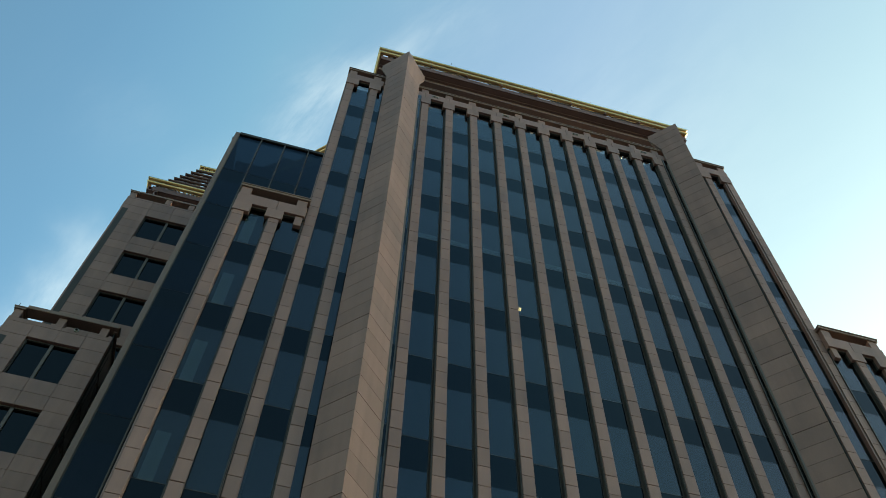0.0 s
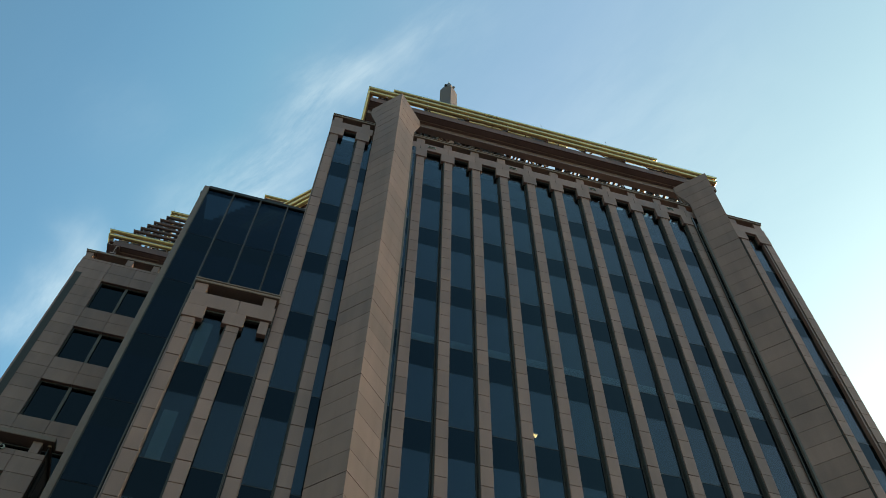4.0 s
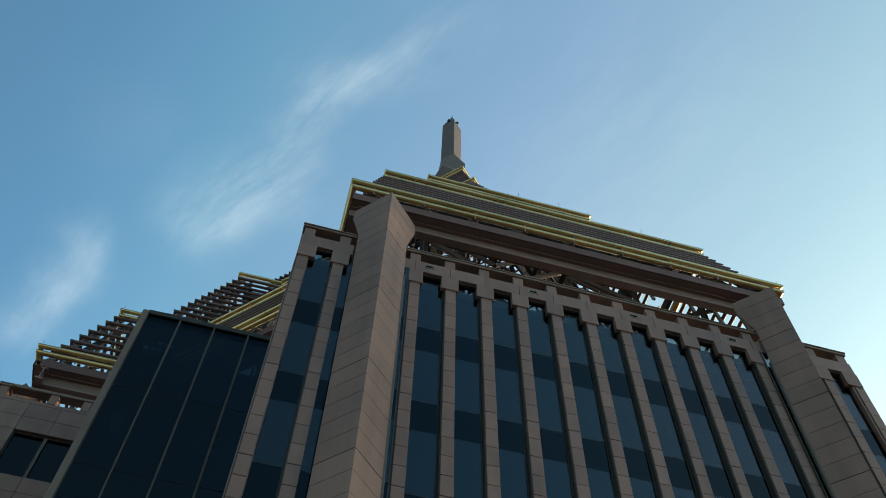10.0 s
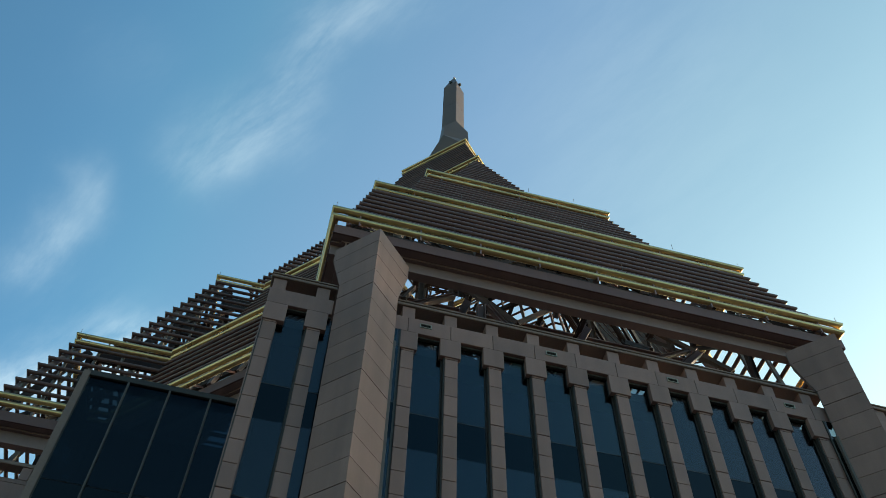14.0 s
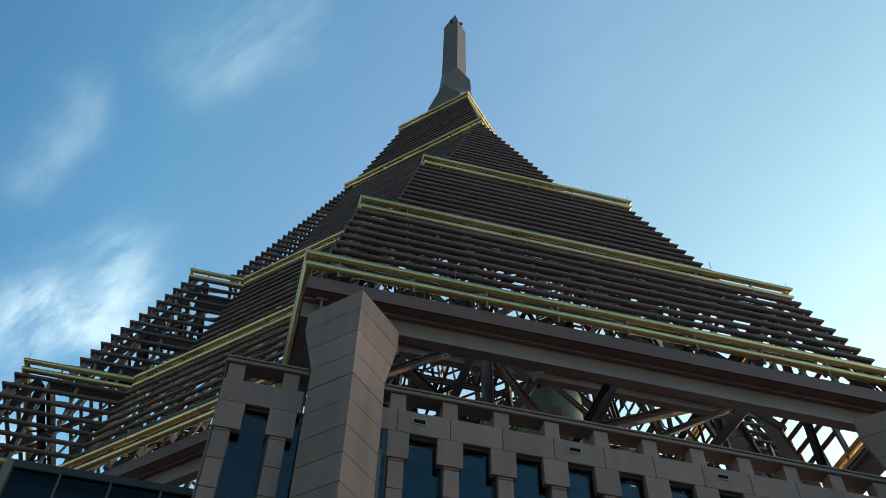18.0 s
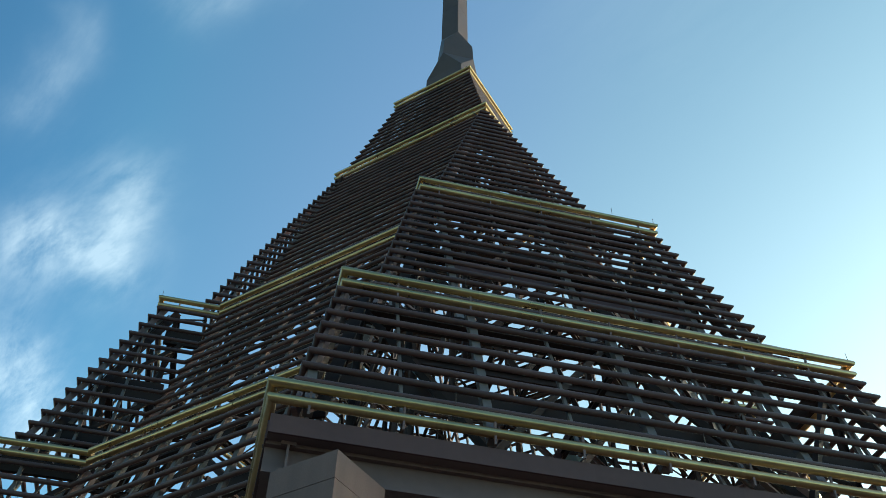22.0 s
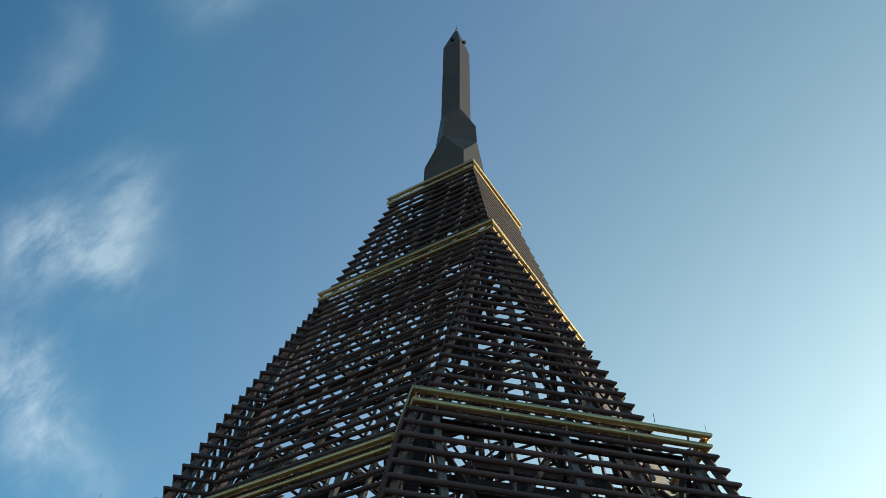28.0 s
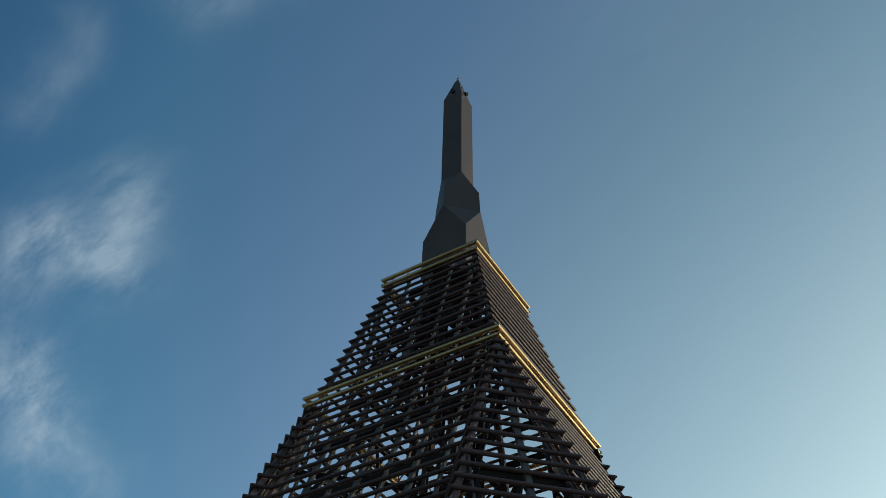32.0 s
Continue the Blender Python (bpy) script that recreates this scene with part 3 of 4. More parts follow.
# ---- corner piers with flared heads ----
def pier(sx, turn, fine, place_label):
    """A diamond pier: two facets of stone courses that meet at a ridge and flare out at the head."""
    ob = thing("corner_pier", place_label, "pier", group="flared corner piers")
    rx, ry, d, dt = sx * 19.17, -54.48, 2.22, 2.95
    zt, zw, zn = 126.9, 125.3, 121.45

    def facet(side, z0, z1, mat, name, inset, parent):
        """One course of one facet, following the flare."""
        def spread(z):
            return d if z < zn else d + (dt - d) * min((z - zn) / (zw - zn), 1)
        bm = bmesh.new()
        n = Vector((side, -1)).normalized()
        vs = []
        for z in (z0, z1):
            s = spread(z)
            ridge, edge = Vector((rx, ry)), Vector((rx + side * s, ry + s))
            for p in (ridge, edge, Vector((rx + side * (s - 0.55), ry + s + 0.55)), Vector((rx, ry + 1.1))):
                q = p - n * inset
                vs.append(bm.verts.new((q.x * U, q.y * U, H(z))))
        for f in ((0, 1, 5, 4), (1, 2, 6, 5), (2, 3, 7, 6), (3, 0, 4, 7), (0, 3, 2, 1), (4, 5, 6, 7)):
            bm.faces.new([vs[i] for i in f])
        bmesh.ops.recalc_face_normals(bm, faces=bm.faces)
        bm.transform(turn)
        return part(name, bm, mat, parent)

    bm = bmesh.new()
    for z0, z1, s0, s1 in ((BASE, zn, d, d), (zn, zw, d, dt), (zw, zt - 0.1, dt, dt)):
        vs = [bm.verts.new(((rx + a * s * f) * U, (ry + 0.16 + b * s) * U, H(z))) for z, s in ((z0, s0), (z1, s1)) for a, b, f in ((0, 0, 1), (1, 1, 0.97), (0, 1.6, 1), (-1, 1, 0.97))]
        for f in ((0, 1, 5, 4), (1, 2, 6, 5), (2, 3, 7, 6), (3, 0, 4, 7), (0, 3, 2, 1), (4, 5, 6, 7)):
            bm.faces.new([vs[i] for i in f])
    bmesh.ops.recalc_face_normals(bm, faces=bm.faces)
    bm.transform(turn)
    core = part("core", bm, MULLION if fine else STONE, ob)
    if fine:
        zs = [LINE - 0.2 + COURSE * i for i in range(-41, 6)] + [zn, 123.35, zw, zt]
        for z0, z1 in zip(zs, zs[1:]):
            for side in (-1, 1):
                wide = 0.06 if abs((z1 - LINE) / FLOOR - round((z1 - LINE) / FLOOR)) < 0.03 else 0.025
                facet(side, z0 + 0.012, z1 - (wide if z1 < zt else 0), STONE, "stone_panel", 0.0, core)
        for side in (-1, 1):
            facet(side, BASE, zs[0], STONE, "pier_foot", 0.0, core)
    return ob


for k in range(4):
    for sx in (-1, 1):
        pier(sx, spin(k), k == 0, "granite corner pier with a ridge and a flared head")

# ---- pyramid crown: four set-back tiers of pipes; each tier's widths at foot and head ----
# foot height, head height, bay half width, bay front, reach of the diagonal face
TIERS = (
    (133.2, 144.5, 21.5, 19.55, 51.1, 47.3, 60.8, 56.5),
    (147.6, 169.6, 16.85, 12.55, 44.2, 35.95, 52.0, 42.1),
    (172.6, 209.9, 10.75, 0.55, 31.7, 18.4, 38.0, 18.3),
    (212.8, 230.9, 0.0, 0.0, 17.3, 10.25, 17.3, 10.25),
)
# gilded bands at the eaves of each tier: height, bay half width, bay front, diagonal reach
BANDS = ((132.6, 23.1, 52.25, 62.5), (146.85, 19.6, 47.33, 56.3), (171.72, 12.42, 36.35, 42.0))
TOP_BANDS = ((212.13, 18.5), (233.0, 10.35))


def tier(z, i):
    t = TIERS[0] if z < 146.6 else TIERS[1] if z < 171.5 else TIERS[2] if z < 212.1 else TIERS[3]
    return t[i] + (t[i + 1] - t[i]) * (z - t[0]) / (t[1] - t[0])


def half(z):
    return max(tier(z, 2), 0.0)


def front(z):
    return tier(z, 4)


def slant(z):
    return tier(z, 6)


STEP, RAD, GRAD = 1.58, 0.218, 0.295
MITRE, BEND = 1.0, math.tan(radians(22.5))      # cuts of pipe ends at square corners and at valleys


def rows_of(t):
    n = int((t[1] - t[0]) / STEP)
    return [t[1] - STEP * i for i in range(n + 1)]


def bay_screen(k):
    turn = spin(k)
    ob = thing("bay_roof_screen", "roof gable of dark brown horizontal pipes with gilded bands", "roof screen", group="bay roof screens")
    for t in TIERS[:3]:
        for z in rows_of(t):
            w, b = half(z), front(z)
            inner = slant(z) - w
            if w < 0.4:
                continue
            mitred("pipe", (-w, -b, z), (w, -b, z), RAD, MITRE, -MITRE, PIPE, ob, turn)
            for s in (-1, 1):
                if b - inner > 0.4:
                    mitred("pipe", (s * w, -b, z), (s * w, -inner, z), RAD, s * MITRE, s * BEND, PIPE, ob, turn)
    for z, w, b, q in BANDS:
        inner = q - w
        for dz, o in ((-0.3, -0.28), (-1.28, -0.4)):
            n = max(2, round(2 * w / 9))
            for i in range(n):
                a, c = -w - o + (2 * w + 2 * o) * i / n, -w - o + (2 * w + 2 * o) * (i + 1) / n
                mitred("gilded_pipe", (a + (0 if i == 0 else 0.02), -b - o, z + dz), (c - (0 if i == n - 1 else 0.02), -b - o, z + dz), GRAD, MITRE if i == 0 else 0, -MITRE if i == n - 1 else 0, GOLD, ob, turn, "gilded pipe length", 16)
                if i:
                    tube("pipe_sleeve", (a - 0.12, -b - o, z + dz), (a + 0.12, -b - o, z + dz), GRAD * 1.04, GOLD, ob, turn, "gilded joint sleeve", 16)
            for s in (-1, 1):
                mitred("gilded_pipe", (s * (w + o), -b - o, z + dz), (s * (w + o), -inner - o - 0.03, z + dz), GRAD, s * MITRE, s * BEND, GOLD, ob, turn, "gilded pipe length", 16)
        for i in range(-4, 5):
            x = i * 5.17
            if abs(x) > w - 0.4:
                continue
            bar("bracket", (x, -b + 0.3, z - 2.1), (x, -b + 0.3, z - 0.1), 0.13, 0.13, STEEL, ob, turn)
            reach = front(z + 1.2)
            bar("outrigger", (x, -b + 0.3, z - 1.9), (x * half(z + 1.2) / w, -reach + 0.6, z + 0.3), 0.12, 0.18, FASCIA, ob, turn)
        for x in (-w * 0.55, w * 0.1, w * 0.6):
            tube("lightning_rod", (x, -b - 0.1, z - 0.1), (x, -b - 0.1, z + 0.75), 0.024, MULLION, ob, turn, sides=6)
        for s in (-1, 1):
            tube("lightning_rod", (s * (w - 0.3), -b + 0.3, z - 0.3), (s * (w - 0.3), -b + 0.3, z + 0.8), 0.02, STEEL, ob, turn, sides=6)
            for y in (0.35, 0.75):
                yy = -b + (b - inner) * y
                bar("bracket", (s * (w - 0.45), yy, z - 1.75), (s * (w - 0.45), yy, z - 0.1), 0.14, 0.14, STEEL, ob, turn)
    # rafters under the pipes
    for t in TIERS[:3]:
        a, b = t[0] - (2.2 if t is TIERS[0] else 1.0), t[1] + 0.4
        for i in range(-4, 5):
            x = i * 5.17
            if abs(x) > half(a) - 0.5:
                continue
            head = b
            if abs(x) > half(b) - 0.5:
                head = a + (b - a) * (half(a) - 0.5 - abs(x)) / (half(a) - half(b))
            if head - a > 1:
                wide, deep = (0.2, 0.22) if i % 2 else (0.56, 0.5)
                bar("rafter", (x, -front(a) + 0.22 + deep / 2, a), (x, -front(head) + 0.22 + deep / 2, head), wide, deep, RAFTER, ob, turn)
        for s in (-1, 1):
            for j in range(1, 12):
                y = 52.0 - 2.6 * j
                lo, hi = a, b
                if y > front(hi) - 0.6:
                    hi = a + (b - a) * (front(a) - 0.6 - y) / (front(a) - front(b))
                inner = slant(lo) - half(lo)
                if y < inner or hi - lo < 1:
                    continue
                bar("rafter", (s * (half(lo) - 0.42), -y, lo), (s * (half(hi) - 0.42), -y, hi), 0.26, 0.4, RAFTER, ob, turn)
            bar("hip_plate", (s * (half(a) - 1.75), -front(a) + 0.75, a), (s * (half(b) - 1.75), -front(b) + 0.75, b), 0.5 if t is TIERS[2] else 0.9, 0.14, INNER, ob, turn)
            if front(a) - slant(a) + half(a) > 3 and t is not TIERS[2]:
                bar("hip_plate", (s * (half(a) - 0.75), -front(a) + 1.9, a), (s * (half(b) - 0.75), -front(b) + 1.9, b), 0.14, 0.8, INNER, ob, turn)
            bar("hip_beam", (s * (half(a) - 0.5), -front(a) + 0.6, a), (s * (half(b) - 0.5), -front(b) + 0.6, b), 0.34, 0.6, STEEL, ob, turn)
            bar("valley_beam", (s * (half(a) - 0.4), -slant(a) + half(a) + 0.5, a), (s * (half(b) - 0.4), -slant(b) + half(b) + 0.5, b), 0.34, 0.7, STEEL, ob, turn)
    return ob


def slant_screen(k):
    """Pipes of the diagonal main face between two bays; k-th quarter turn of the front-left face."""
    turn = spin(k)
    ob = thing("diagonal_roof_screen", "steep diagonal roof face of dark brown pipes with gilded bands", "roof screen", group="diagonal roof screens")
    for t in TIERS:
        for z in rows_of(t):
            q, w = slant(z), half(z)
            w, cut = (0.0, MITRE) if w < 0.4 else (w, -BEND)
            mitred("pipe", (-(q - w), -w, z), (-w, -(q - w), z), RAD, cut, -cut, PIPE, ob, turn)
    for z, w, q in [(z, w, q) for z, w, b, q in BANDS] + [(z, 0.0, q) for z, q in TOP_BANDS]:
        a, b = Vector((-(q - w), -w)), Vector((-w, -(q - w)))
        for dz in (-0.3, -1.28):
            o = Vector((0, 0)) if dz > -1 else Vector((0.09, 0.09))
            for i in range(3):
                p, r = a.lerp(b, i / 3 + (0.002 if i else 0)) + o, a.lerp(b, (i + 1) / 3) + o
                cut = MITRE if w < 0.4 else -BEND
                mitred("gilded_pipe", (p.x, p.y, z + dz), (r.x, r.y, z + dz), GRAD, 0 if i else cut, 0 if i < 2 else -cut, GOLD, ob, turn, "gilded pipe length", 16)
        for i in range(6):
            p = a.lerp(b, (i + 0.5) / 6)
            bar("bracket", (p.x + 0.32, p.y + 0.32, z - 1.75), (p.x + 0.32, p.y + 0.32, z - 0.1), 0.14, 0.14, STEEL, ob, turn)
            d = (q - slant(z + 1.2)) / 2 + 0.4
            bar("outrigger", (p.x + 0.3, p.y + 0.3, z - 0.9), (p.x + d, p.y + d, z + 0.2), 0.12, 0.18, FASCIA, ob, turn)
        tube("lightning_rod", (a.x + 0.4, a.y, z - 0.3), (a.x + 0.4, a.y, z + 0.8), 0.02, STEEL, ob, turn, sides=6)
    for t in TIERS:
        a, b = t[0] - (2.0 if t is TIERS[0] else 0.6), t[1] + 0.4
        for i in range(-3, 4):
            s = i * 3.4 / math.sqrt(2)
            if abs(i) * 3.4 > (slant(b) - 2 * half(b)) / math.sqrt(2):
                continue
            qa, qb = slant(a) / 2 - 0.28, slant(b) / 2 - 0.28
            bar("rafter", (-qa - s, -qa + s, a), (-qb - s, -qb + s, b), 0.26 if i % 2 else 0.5, 0.4, RAFTER, ob, turn)
    bar("hip_beam", (-slant(212.3) + 0.7, 0, 212.3), (-slant(232.6) + 0.7, 0, 232.6), 0.34, 0.6, STEEL, ob, turn)
    return ob


for k in range(4):
    bay_screen(k)
    slant_screen(k)

# ---- steel frame that carries the crown ----
steel = thing("crown_steel_frame", "dark brown steel girders, posts and braces under the roof crown", "steel frame")
# braces between deck and girder: two ends (x, height), depth, width
BRACES = (
    ((-13.6, 118.6), (-9.9, 131.2), -46.5, 0.85), ((-4.5, 118.6), (1.1, 131.2), -46.5, 0.9), ((1.6, 118.6), (11.6, 131.2), -46.5, 0.95),
    ((-15.6, 132.6), (-1.5, 118.8), -44.0, 0.75), ((-12.2, 118.6), (1.2, 145.0), -36.0, 0.9), ((-20.0, 124.0), (16.0, 142.0), -36.0, 1.0), ((4.0, 150.0), (20.0, 133.5), -28.0, 0.8),
    ((-19.5, 118.6), (-14.6, 131.5), -44.6, 0.6),
)
TIES = (((0.3, 118.6), (-8.2, 131.2), -46.5, 0.45), ((-19.5, 125.4), (-11.2, 131.4), -46.5, 0.5), ((-3.0, 122.3), (10.6, 131.1), -46.5, 0.4), ((-3.5, 144.0), (20.0, 122.5), -36.0, 0.36), ((8.5, 118.6), (14.5, 131.0), -42.0, 0.35), ((-17.5, 119.0), (-9.0, 131.0), -40.0, 0.3), ((6.0, 131.0), (12.0, 118.6), -41.0, 0.3))
for k in range(4):
    turn = spin(k)
    # eaves girder along the bay front and sides
    for a, b, n in (((-22.6, -51.6), (22.6, -51.6), 5), ((-22.6, -51.0), (-22.6, -39.4), 1), ((22.6, -51.0), (22.6, -39.4), 1), ((-22.9, -38.6), (-38.6, -22.9), 2)):
        a, b = Vector(a), Vector(b)
        inward = Vector((-(b - a).y, (b - a).x)).normalized()
        if inward.dot(-a) < 0:
            inward = -inward
        for i in range(n):
            p, r = a.lerp(b, i / n), a.lerp(b, (i + 1) / n)
            bar("fascia_plate", (p.x, p.y, 129.85), (r.x, r.y, 129.85), 0.16, 1.15, FASCIA, steel, turn, "dark brown fascia plate")
        m = inward * 0.5
        bar("top_flange", (a.x + m.x, a.y + m.y, 130.1), (b.x + m.x, b.y + m.y, 130.1), 1.0, 0.12, FASCIA, steel, turn)
        m = inward * 1.0
        bar("bottom_plate", (a.x + m.x * 0.75, a.y + m.y * 0.75, 129.35), (b.x + m.x * 0.75, b.y + m.y * 0.75, 129.35), 1.3, 0.1, STEEL, steel, turn)
        girder("eaves_girder", (a.x + m.x * 1.2, a.y + m.y * 1.2, 128.35), (b.x + m.x * 1.2, b.y + m.y * 1.2, 128.35), 0.8, 1.9, STEEL, steel, turn, "brown eaves girder")
    # heavy braces between deck and girder, slim ties across them, one low beam behind
    for (x0, z0), (x1, z1), y, wide in BRACES:
        girder("brace", (x0, y, z0), (x1, y, z1), wide * 0.75, wide * 0.75, FASCIA, steel, turn)
    for (x0, z0), (x1, z1), y, wide in TIES:
        girder("tie", (x0, y, z0), (x1, y, z1), wide, wide, STEEL, steel, turn)
    girder("post", (-8.75, -46.4, 118.4), (-8.75, -46.4, 131.0), 0.7, 0.7, STEEL, steel, turn)
    girder("low_beam", (-21.0, -42.0, 135.0), (13.5, -42.0, 135.0), 0.7, 1.1, STEEL, steel, turn)
    bar("catwalk_plate", (-9.6, -front(157.0) + 1.3, 157.0), (-0.9, -front(157.0) + 1.3, 157.0), 0.2, 1.3, FASCIA, steel, turn)
    bar("catwalk_plate", (1.4, -front(155.5) + 1.3, 155.5), (11.0, -front(155.5) + 1.3, 155.5), 0.2, 1.3, FASCIA, steel, turn)
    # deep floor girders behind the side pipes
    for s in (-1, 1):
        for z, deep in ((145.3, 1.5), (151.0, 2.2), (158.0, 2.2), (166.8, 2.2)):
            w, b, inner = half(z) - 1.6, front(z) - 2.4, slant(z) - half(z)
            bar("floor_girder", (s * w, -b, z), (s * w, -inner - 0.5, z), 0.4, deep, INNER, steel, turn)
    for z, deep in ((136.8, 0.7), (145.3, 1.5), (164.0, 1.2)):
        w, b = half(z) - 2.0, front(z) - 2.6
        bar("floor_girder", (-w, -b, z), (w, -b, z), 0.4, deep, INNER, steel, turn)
    # the outer ring's INNER colour carries the shade behind the pipes
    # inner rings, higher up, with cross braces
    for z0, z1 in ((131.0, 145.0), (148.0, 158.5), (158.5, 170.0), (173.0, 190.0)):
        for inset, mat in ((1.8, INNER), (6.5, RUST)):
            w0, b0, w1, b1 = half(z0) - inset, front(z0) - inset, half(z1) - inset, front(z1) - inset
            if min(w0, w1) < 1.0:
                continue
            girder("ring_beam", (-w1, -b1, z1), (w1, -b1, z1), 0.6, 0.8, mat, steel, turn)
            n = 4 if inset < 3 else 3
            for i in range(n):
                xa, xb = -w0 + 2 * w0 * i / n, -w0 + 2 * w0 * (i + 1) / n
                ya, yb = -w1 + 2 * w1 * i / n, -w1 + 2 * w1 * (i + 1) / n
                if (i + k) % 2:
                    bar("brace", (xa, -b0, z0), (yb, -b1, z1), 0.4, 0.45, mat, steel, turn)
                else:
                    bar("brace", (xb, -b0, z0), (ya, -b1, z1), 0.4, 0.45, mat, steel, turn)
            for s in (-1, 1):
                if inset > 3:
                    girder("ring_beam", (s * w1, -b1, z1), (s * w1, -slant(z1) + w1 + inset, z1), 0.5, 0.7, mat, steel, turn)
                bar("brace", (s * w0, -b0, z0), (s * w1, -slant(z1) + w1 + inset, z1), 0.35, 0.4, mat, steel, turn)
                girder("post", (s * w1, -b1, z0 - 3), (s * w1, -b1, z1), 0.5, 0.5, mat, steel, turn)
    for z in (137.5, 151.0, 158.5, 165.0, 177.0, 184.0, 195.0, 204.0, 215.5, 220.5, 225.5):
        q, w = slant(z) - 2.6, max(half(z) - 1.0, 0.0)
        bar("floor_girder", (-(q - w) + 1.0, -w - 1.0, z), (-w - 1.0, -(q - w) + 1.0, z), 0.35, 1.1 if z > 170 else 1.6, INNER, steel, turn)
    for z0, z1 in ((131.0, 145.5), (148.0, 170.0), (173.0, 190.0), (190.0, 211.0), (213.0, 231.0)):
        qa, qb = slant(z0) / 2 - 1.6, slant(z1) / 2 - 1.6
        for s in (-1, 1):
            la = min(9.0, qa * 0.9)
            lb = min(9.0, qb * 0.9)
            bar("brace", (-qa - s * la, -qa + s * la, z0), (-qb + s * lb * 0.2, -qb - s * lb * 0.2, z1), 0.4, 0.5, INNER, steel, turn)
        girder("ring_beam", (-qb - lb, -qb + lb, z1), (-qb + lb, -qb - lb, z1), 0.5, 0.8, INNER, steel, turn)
        if z1 < 200:
            girder("ring_beam", (-qb + 2 - lb, -qb + 2 + lb, z1 - 8), (-qb + 2 + lb, -qb + 2 - lb, z1 - 8), 0.5, 0.8, RUST, steel, turn)
    for z in (217.5, 223.0, 228.0):
        r = slant(z) * 0.5 - 1.2
        bar("tie_beam", (-r, -r, z), (r, -r, z), 0.5, 0.9, INNER, steel, turn)
        bar("brace", (-r, -r, z), (r * 0.7, -r * 0.7, z + 4.0), 0.35, 0.5, INNER, steel, turn)
    girder("mast_leg", (-2.6, -2.6, 208.0), (-2.2, -2.2, 233.2), 0.9, 0.9, INNER, steel, turn)
    # trunk columns round the central shaft
    girder("trunk_column", (-9.0, -9.0, 118.4), (-4.0, -4.0, 212.0), 0.6, 0.6, RUST, steel, turn)
    girder("trunk_column", (-22.0, -22.0, 118.4), (-9.0, -9.0, 180.0), 0.6, 0.6, INNER, steel, turn)
    for z in (130, 142, 154, 166, 178, 190, 202):
        r = 9.0 - 5.0 * (z - 118.4) / 93.6
        girder("tie_beam", (-r, -r, z), (r, -r, z), 0.35, 0.5, RUST, steel, turn)
        bar("brace", (-r, -r, z), (r * 0.88, -r * 0.88, z + 12 if z < 200 else z + 8), 0.25, 0.25, INNER, steel, turn)
        girder("tie_beam", (0, -r, z), (0, -min(front(z), slant(z) + 20) + 2, z), 0.35, 0.5, INNER, steel, turn)
block("top_deck", (-4.6, -4.6, 233.2), (4.6, 4.6, 233.9), STEEL, steel, label="brown deck under the spire")

# ---- plant on the roof ----
def tank(x, y, r, z0, z1):
    ob = thing("water_tank", "pale green cylindrical water tank on the roof deck", "tank", (0, 0, 0), "roof tanks")
    tube("body", (x, y, z0), (x, y, z1), r, TANK, ob, sides=32)
    tube("lid", (x, y, z1), (x, y, z1 + 0.5), r * 0.9, TANK, ob, sides=32)
    for i in range(3):
        z = z0 + (z1 - z0) * (i + 0.5) / 3
        tube("hoop", (x, y, z - 0.1), (x, y, z + 0.1), r * 1.02, STEEL, ob, sides=32)
    return ob


TX, TY, TR, TZ = 1.8, -31.5, 3.0, 142.2
big = tank(TX, TY, TR, 118.4, TZ)
for i in range(4):
    tube("dome", (TX, TY, TZ + 0.5 + 0.35 * i), (TX, TY, TZ + 0.85 + 0.35 * i), 0.9 * TR * math.sqrt(1 - (i / 4.4) ** 2), TANK, big, sides=32)
for z in (135.2, 136.2, 137.2):
    for i in range(16):
        a0, a1 = 2 * math.pi * i / 16, 2 * math.pi * (i + 1) / 16
        tube("rail", (TX + 4.1 * math.cos(a0), TY + 4.1 * math.sin(a0), z), (TX + 4.1 * math.cos(a1), TY + 4.1 * math.sin(a1), z), 0.06, STEEL, big, sides=6)
for i in range(16):
    a0 = 2 * math.pi * i / 16
    tube("rail_post", (TX + 4.1 * math.cos(a0), TY + 4.1 * math.sin(a0), 134.2), (TX + 4.1 * math.cos(a0), TY + 4.1 * math.sin(a0), 137.2), 0.06, STEEL, big, sides=6)
tube("platform", (TX, TY, 134.0), (TX, TY, 134.2), 4.2, STEEL, big, label="brown platform ring", sides=32)
lamp = thing("ceiling_lamp", "small lit three-tube ceiling lamp behind a tinted pane", "lamp")
block("housing", (-5.66, -51.15, 74.07), (-5.22, -50.8, 74.15), WHITE, lamp, chamfer=0)
for i in range(3):
    block("tube", (-5.64 + 0.15 * i, -51.13, 74.02), (-5.56 + 0.15 * i, -50.82, 74.06), GLOW, lamp, label="warm lit tube", chamfer=0)
warning = thing("warning_light", "small red lit warning light on the roof band", "lamp")
block("housing", (-1.4, -47.1, 145.3), (-1.0, -46.8, 145.5), STEEL, warning, chamfer=0)
tube("bulb", (-1.2, -46.95, 145.5), (-1.2, -46.95, 145.85), 0.11, RED_GLOW, warning, label="red lit bulb", sides=10)
flood = thing("floodlight", "brown boxed floodlight aimed up at the crown", "floodlight")
block("housing", (-4.05, -46.2, 127.2), (-3.15, -45.4, 128.1), STEEL, flood)
block("lens", (-3.97, -46.26, 127.28), (-3.23, -46.205, 128.02), TRIM, flood, label="brown glass lens", chamfer=0)
bar("bracket", (-3.6, -45.75, 123.4), (-3.6, -45.75, 127.2), 0.14, 0.14, STEEL, flood)
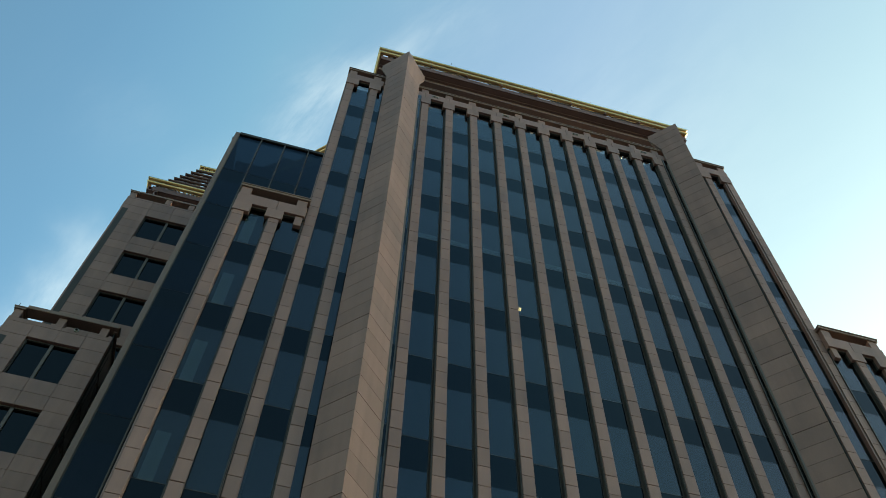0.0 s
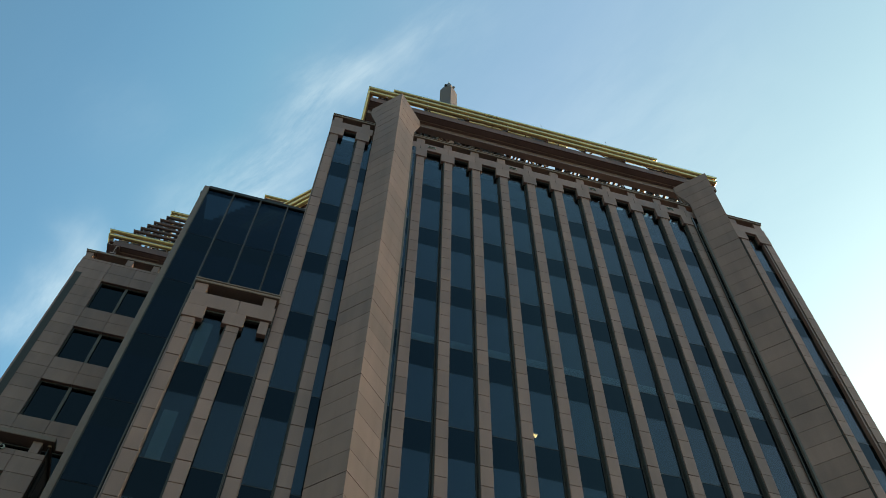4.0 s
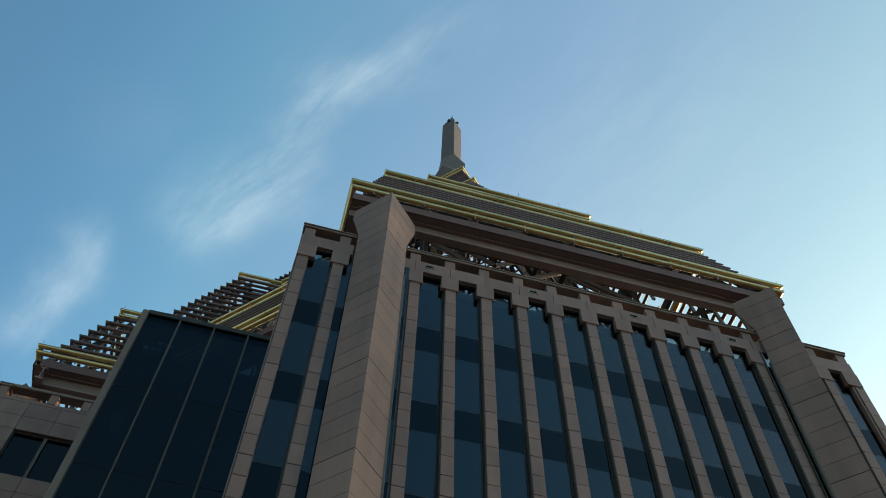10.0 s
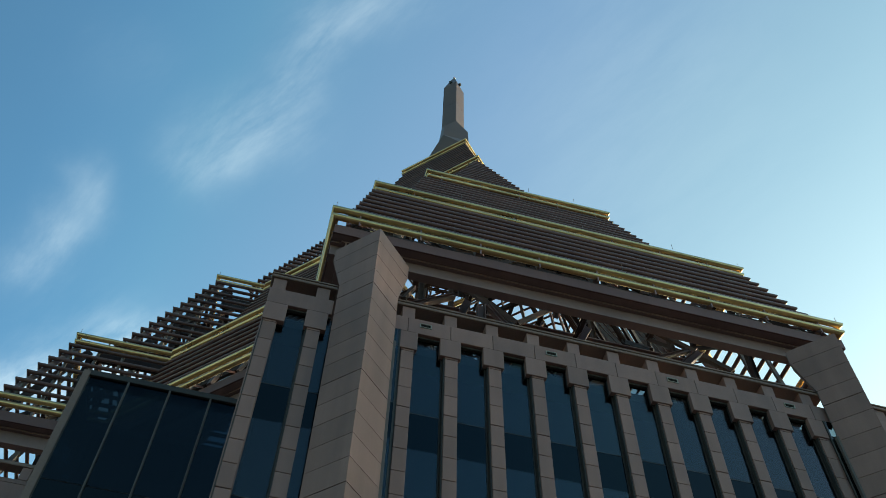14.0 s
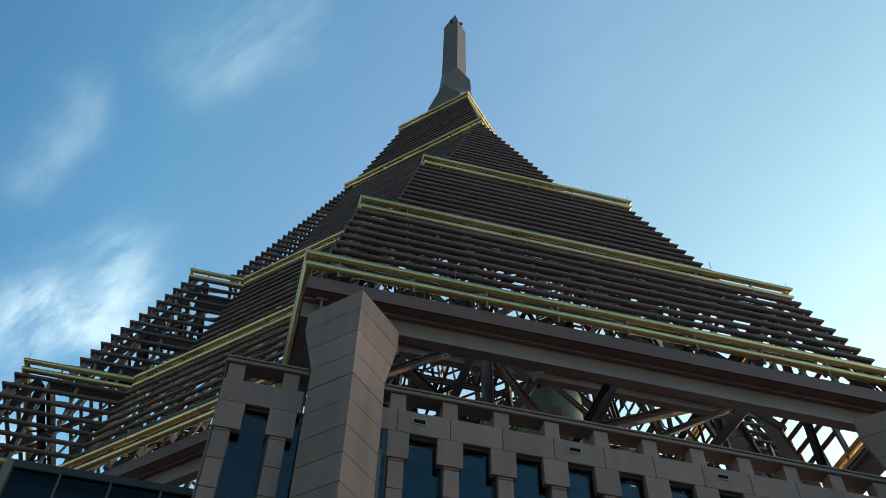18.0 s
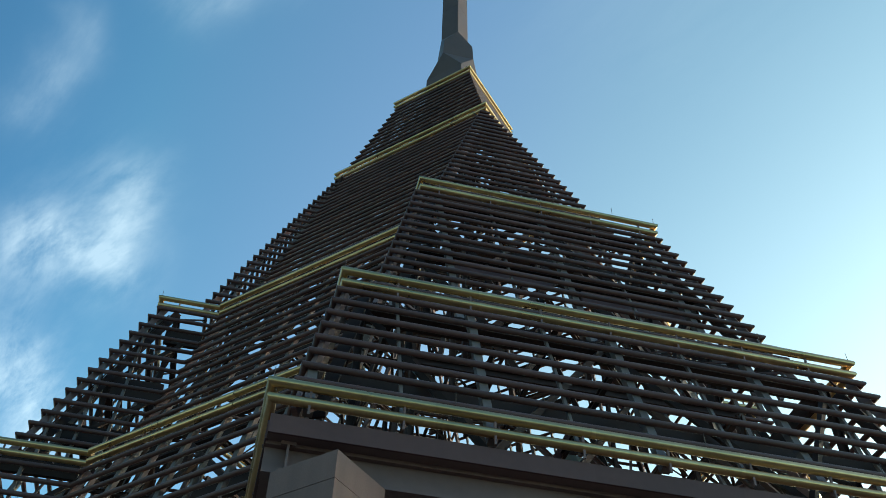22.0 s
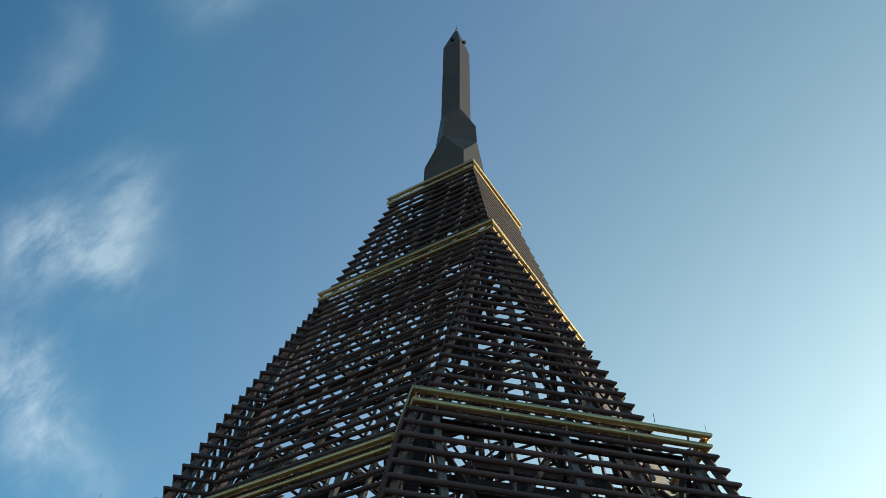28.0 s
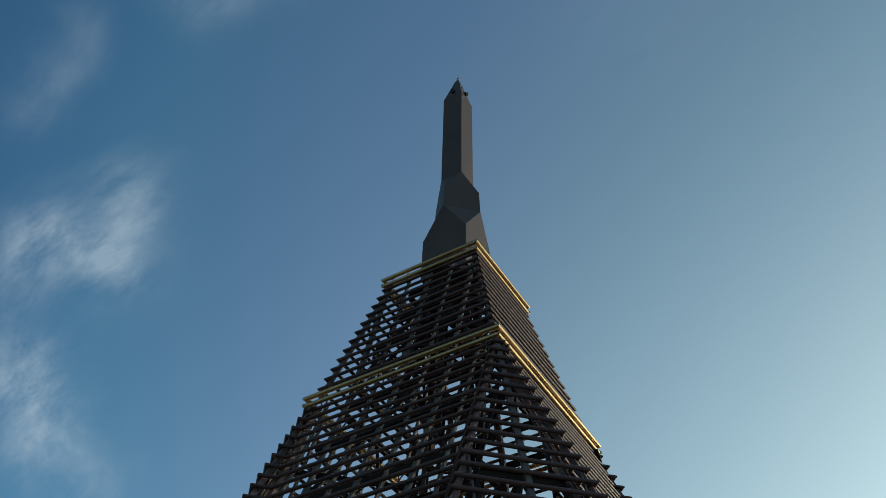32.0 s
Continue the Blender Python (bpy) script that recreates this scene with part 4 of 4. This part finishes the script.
bar("arm", (-3.6, -46.3, 123.4), (-3.6, -45.0, 123.4), 0.2, 0.2, STEEL, flood)
lift = thing("lift_shaft", "brown sheet-clad lift shaft inside the crown", "shaft")
for i in range(3):
    z = 118.4 + i * 9.0
    r = 2.6 - i * 0.2
    block("cladding", (-r, -r, z), (r, r, z + 8.9), RUST if i % 2 else INNER, lift)

# ---- spire ----
spire = thing("spire", "dark bronze sheet-clad obelisk spire with faceted foot", "spire")


def ring(r, z, turned):
    """Square ring: turned has its corners on the axes, else its sides face them."""
    if turned:
        return [(0, -r, z), (r, 0, z), (0, r, z), (-r, 0, z)]
    return [(r, -r, z), (r, r, z), (-r, r, z), (-r, -r, z)]


def loft(name, lower, upper, lower_turned, upper_turned, label=""):
    bm = bmesh.new()
    a = [bm.verts.new(pt(*p)) for p in lower]
    b = [bm.verts.new(pt(*p)) for p in upper]
    for i in range(4):
        j = (i + 1) % 4
        if lower_turned == upper_turned:
            bm.faces.new((a[i], a[j], b[j], b[i]))
        elif lower_turned:      # turned square below, straight one above
            bm.faces.new((a[i], a[j], b[i]))
            bm.faces.new((a[i], b[i], b[i - 1]))
        else:                   # straight square below, turned one above
            bm.faces.new((a[i - 1], a[i], b[i]))
            bm.faces.new((a[i], b[j], b[i]))
    bm.faces.new(list(reversed(a)))
    bm.faces.new(b)
    bmesh.ops.recalc_face_normals(bm, faces=bm.faces)
    return part(name, bm, SPIRE, spire, label)


loft("foot", ring(5.2, 233.9, True), ring(5.1, 241.4, True), True, True)
loft("foot_transition", ring(5.1, 241.4, True), ring(2.86, 247.0, False), True, False, "faceted sheet transition")
loft("collar", ring(2.86, 247.0, False), ring(2.74, 251.2, False), False, False)
loft("collar_transition", ring(2.74, 251.2, False), ring(2.6, 255.4, True), False, True, "faceted sheet transition")
SEAM = [255.4, 265.0, 275.6]
for a, b in zip(SEAM, SEAM[1:]):
    loft("shaft", ring(2.6 - 0.004 * (a - 255.4), a, True), ring(2.6 - 0.004 * (b - 255.4), b - 0.04, True), True, True)
loft("tip", ring(2.52, 275.6, True), ring(0.5, 281.8, True), True, True)
tube("beacon", (0, 0, 281.8), (0, 0, 282.5), 0.3, WHITE, spire, label="pale warning beacon", sides=12)
tube("beacon_cap", (0, 0, 282.5), (0, 0, 282.9), 0.2, RED, spire, label="red beacon cap", sides=12)
tube("rod", (0, 0, 282.9), (0, 0, 284.2), 0.03, STEEL, spire, sides=6)
for sx, sy in ((-1, -1), (1, -1), (1, 1), (-1, 1)):
    tube("lamp", (sx * 0.95, sy * 0.95, 277.3), (sx * 1.35, sy * 1.35, 277.1), 0.36, FRAME, spire, label="dark floodlight drum", sides=14)
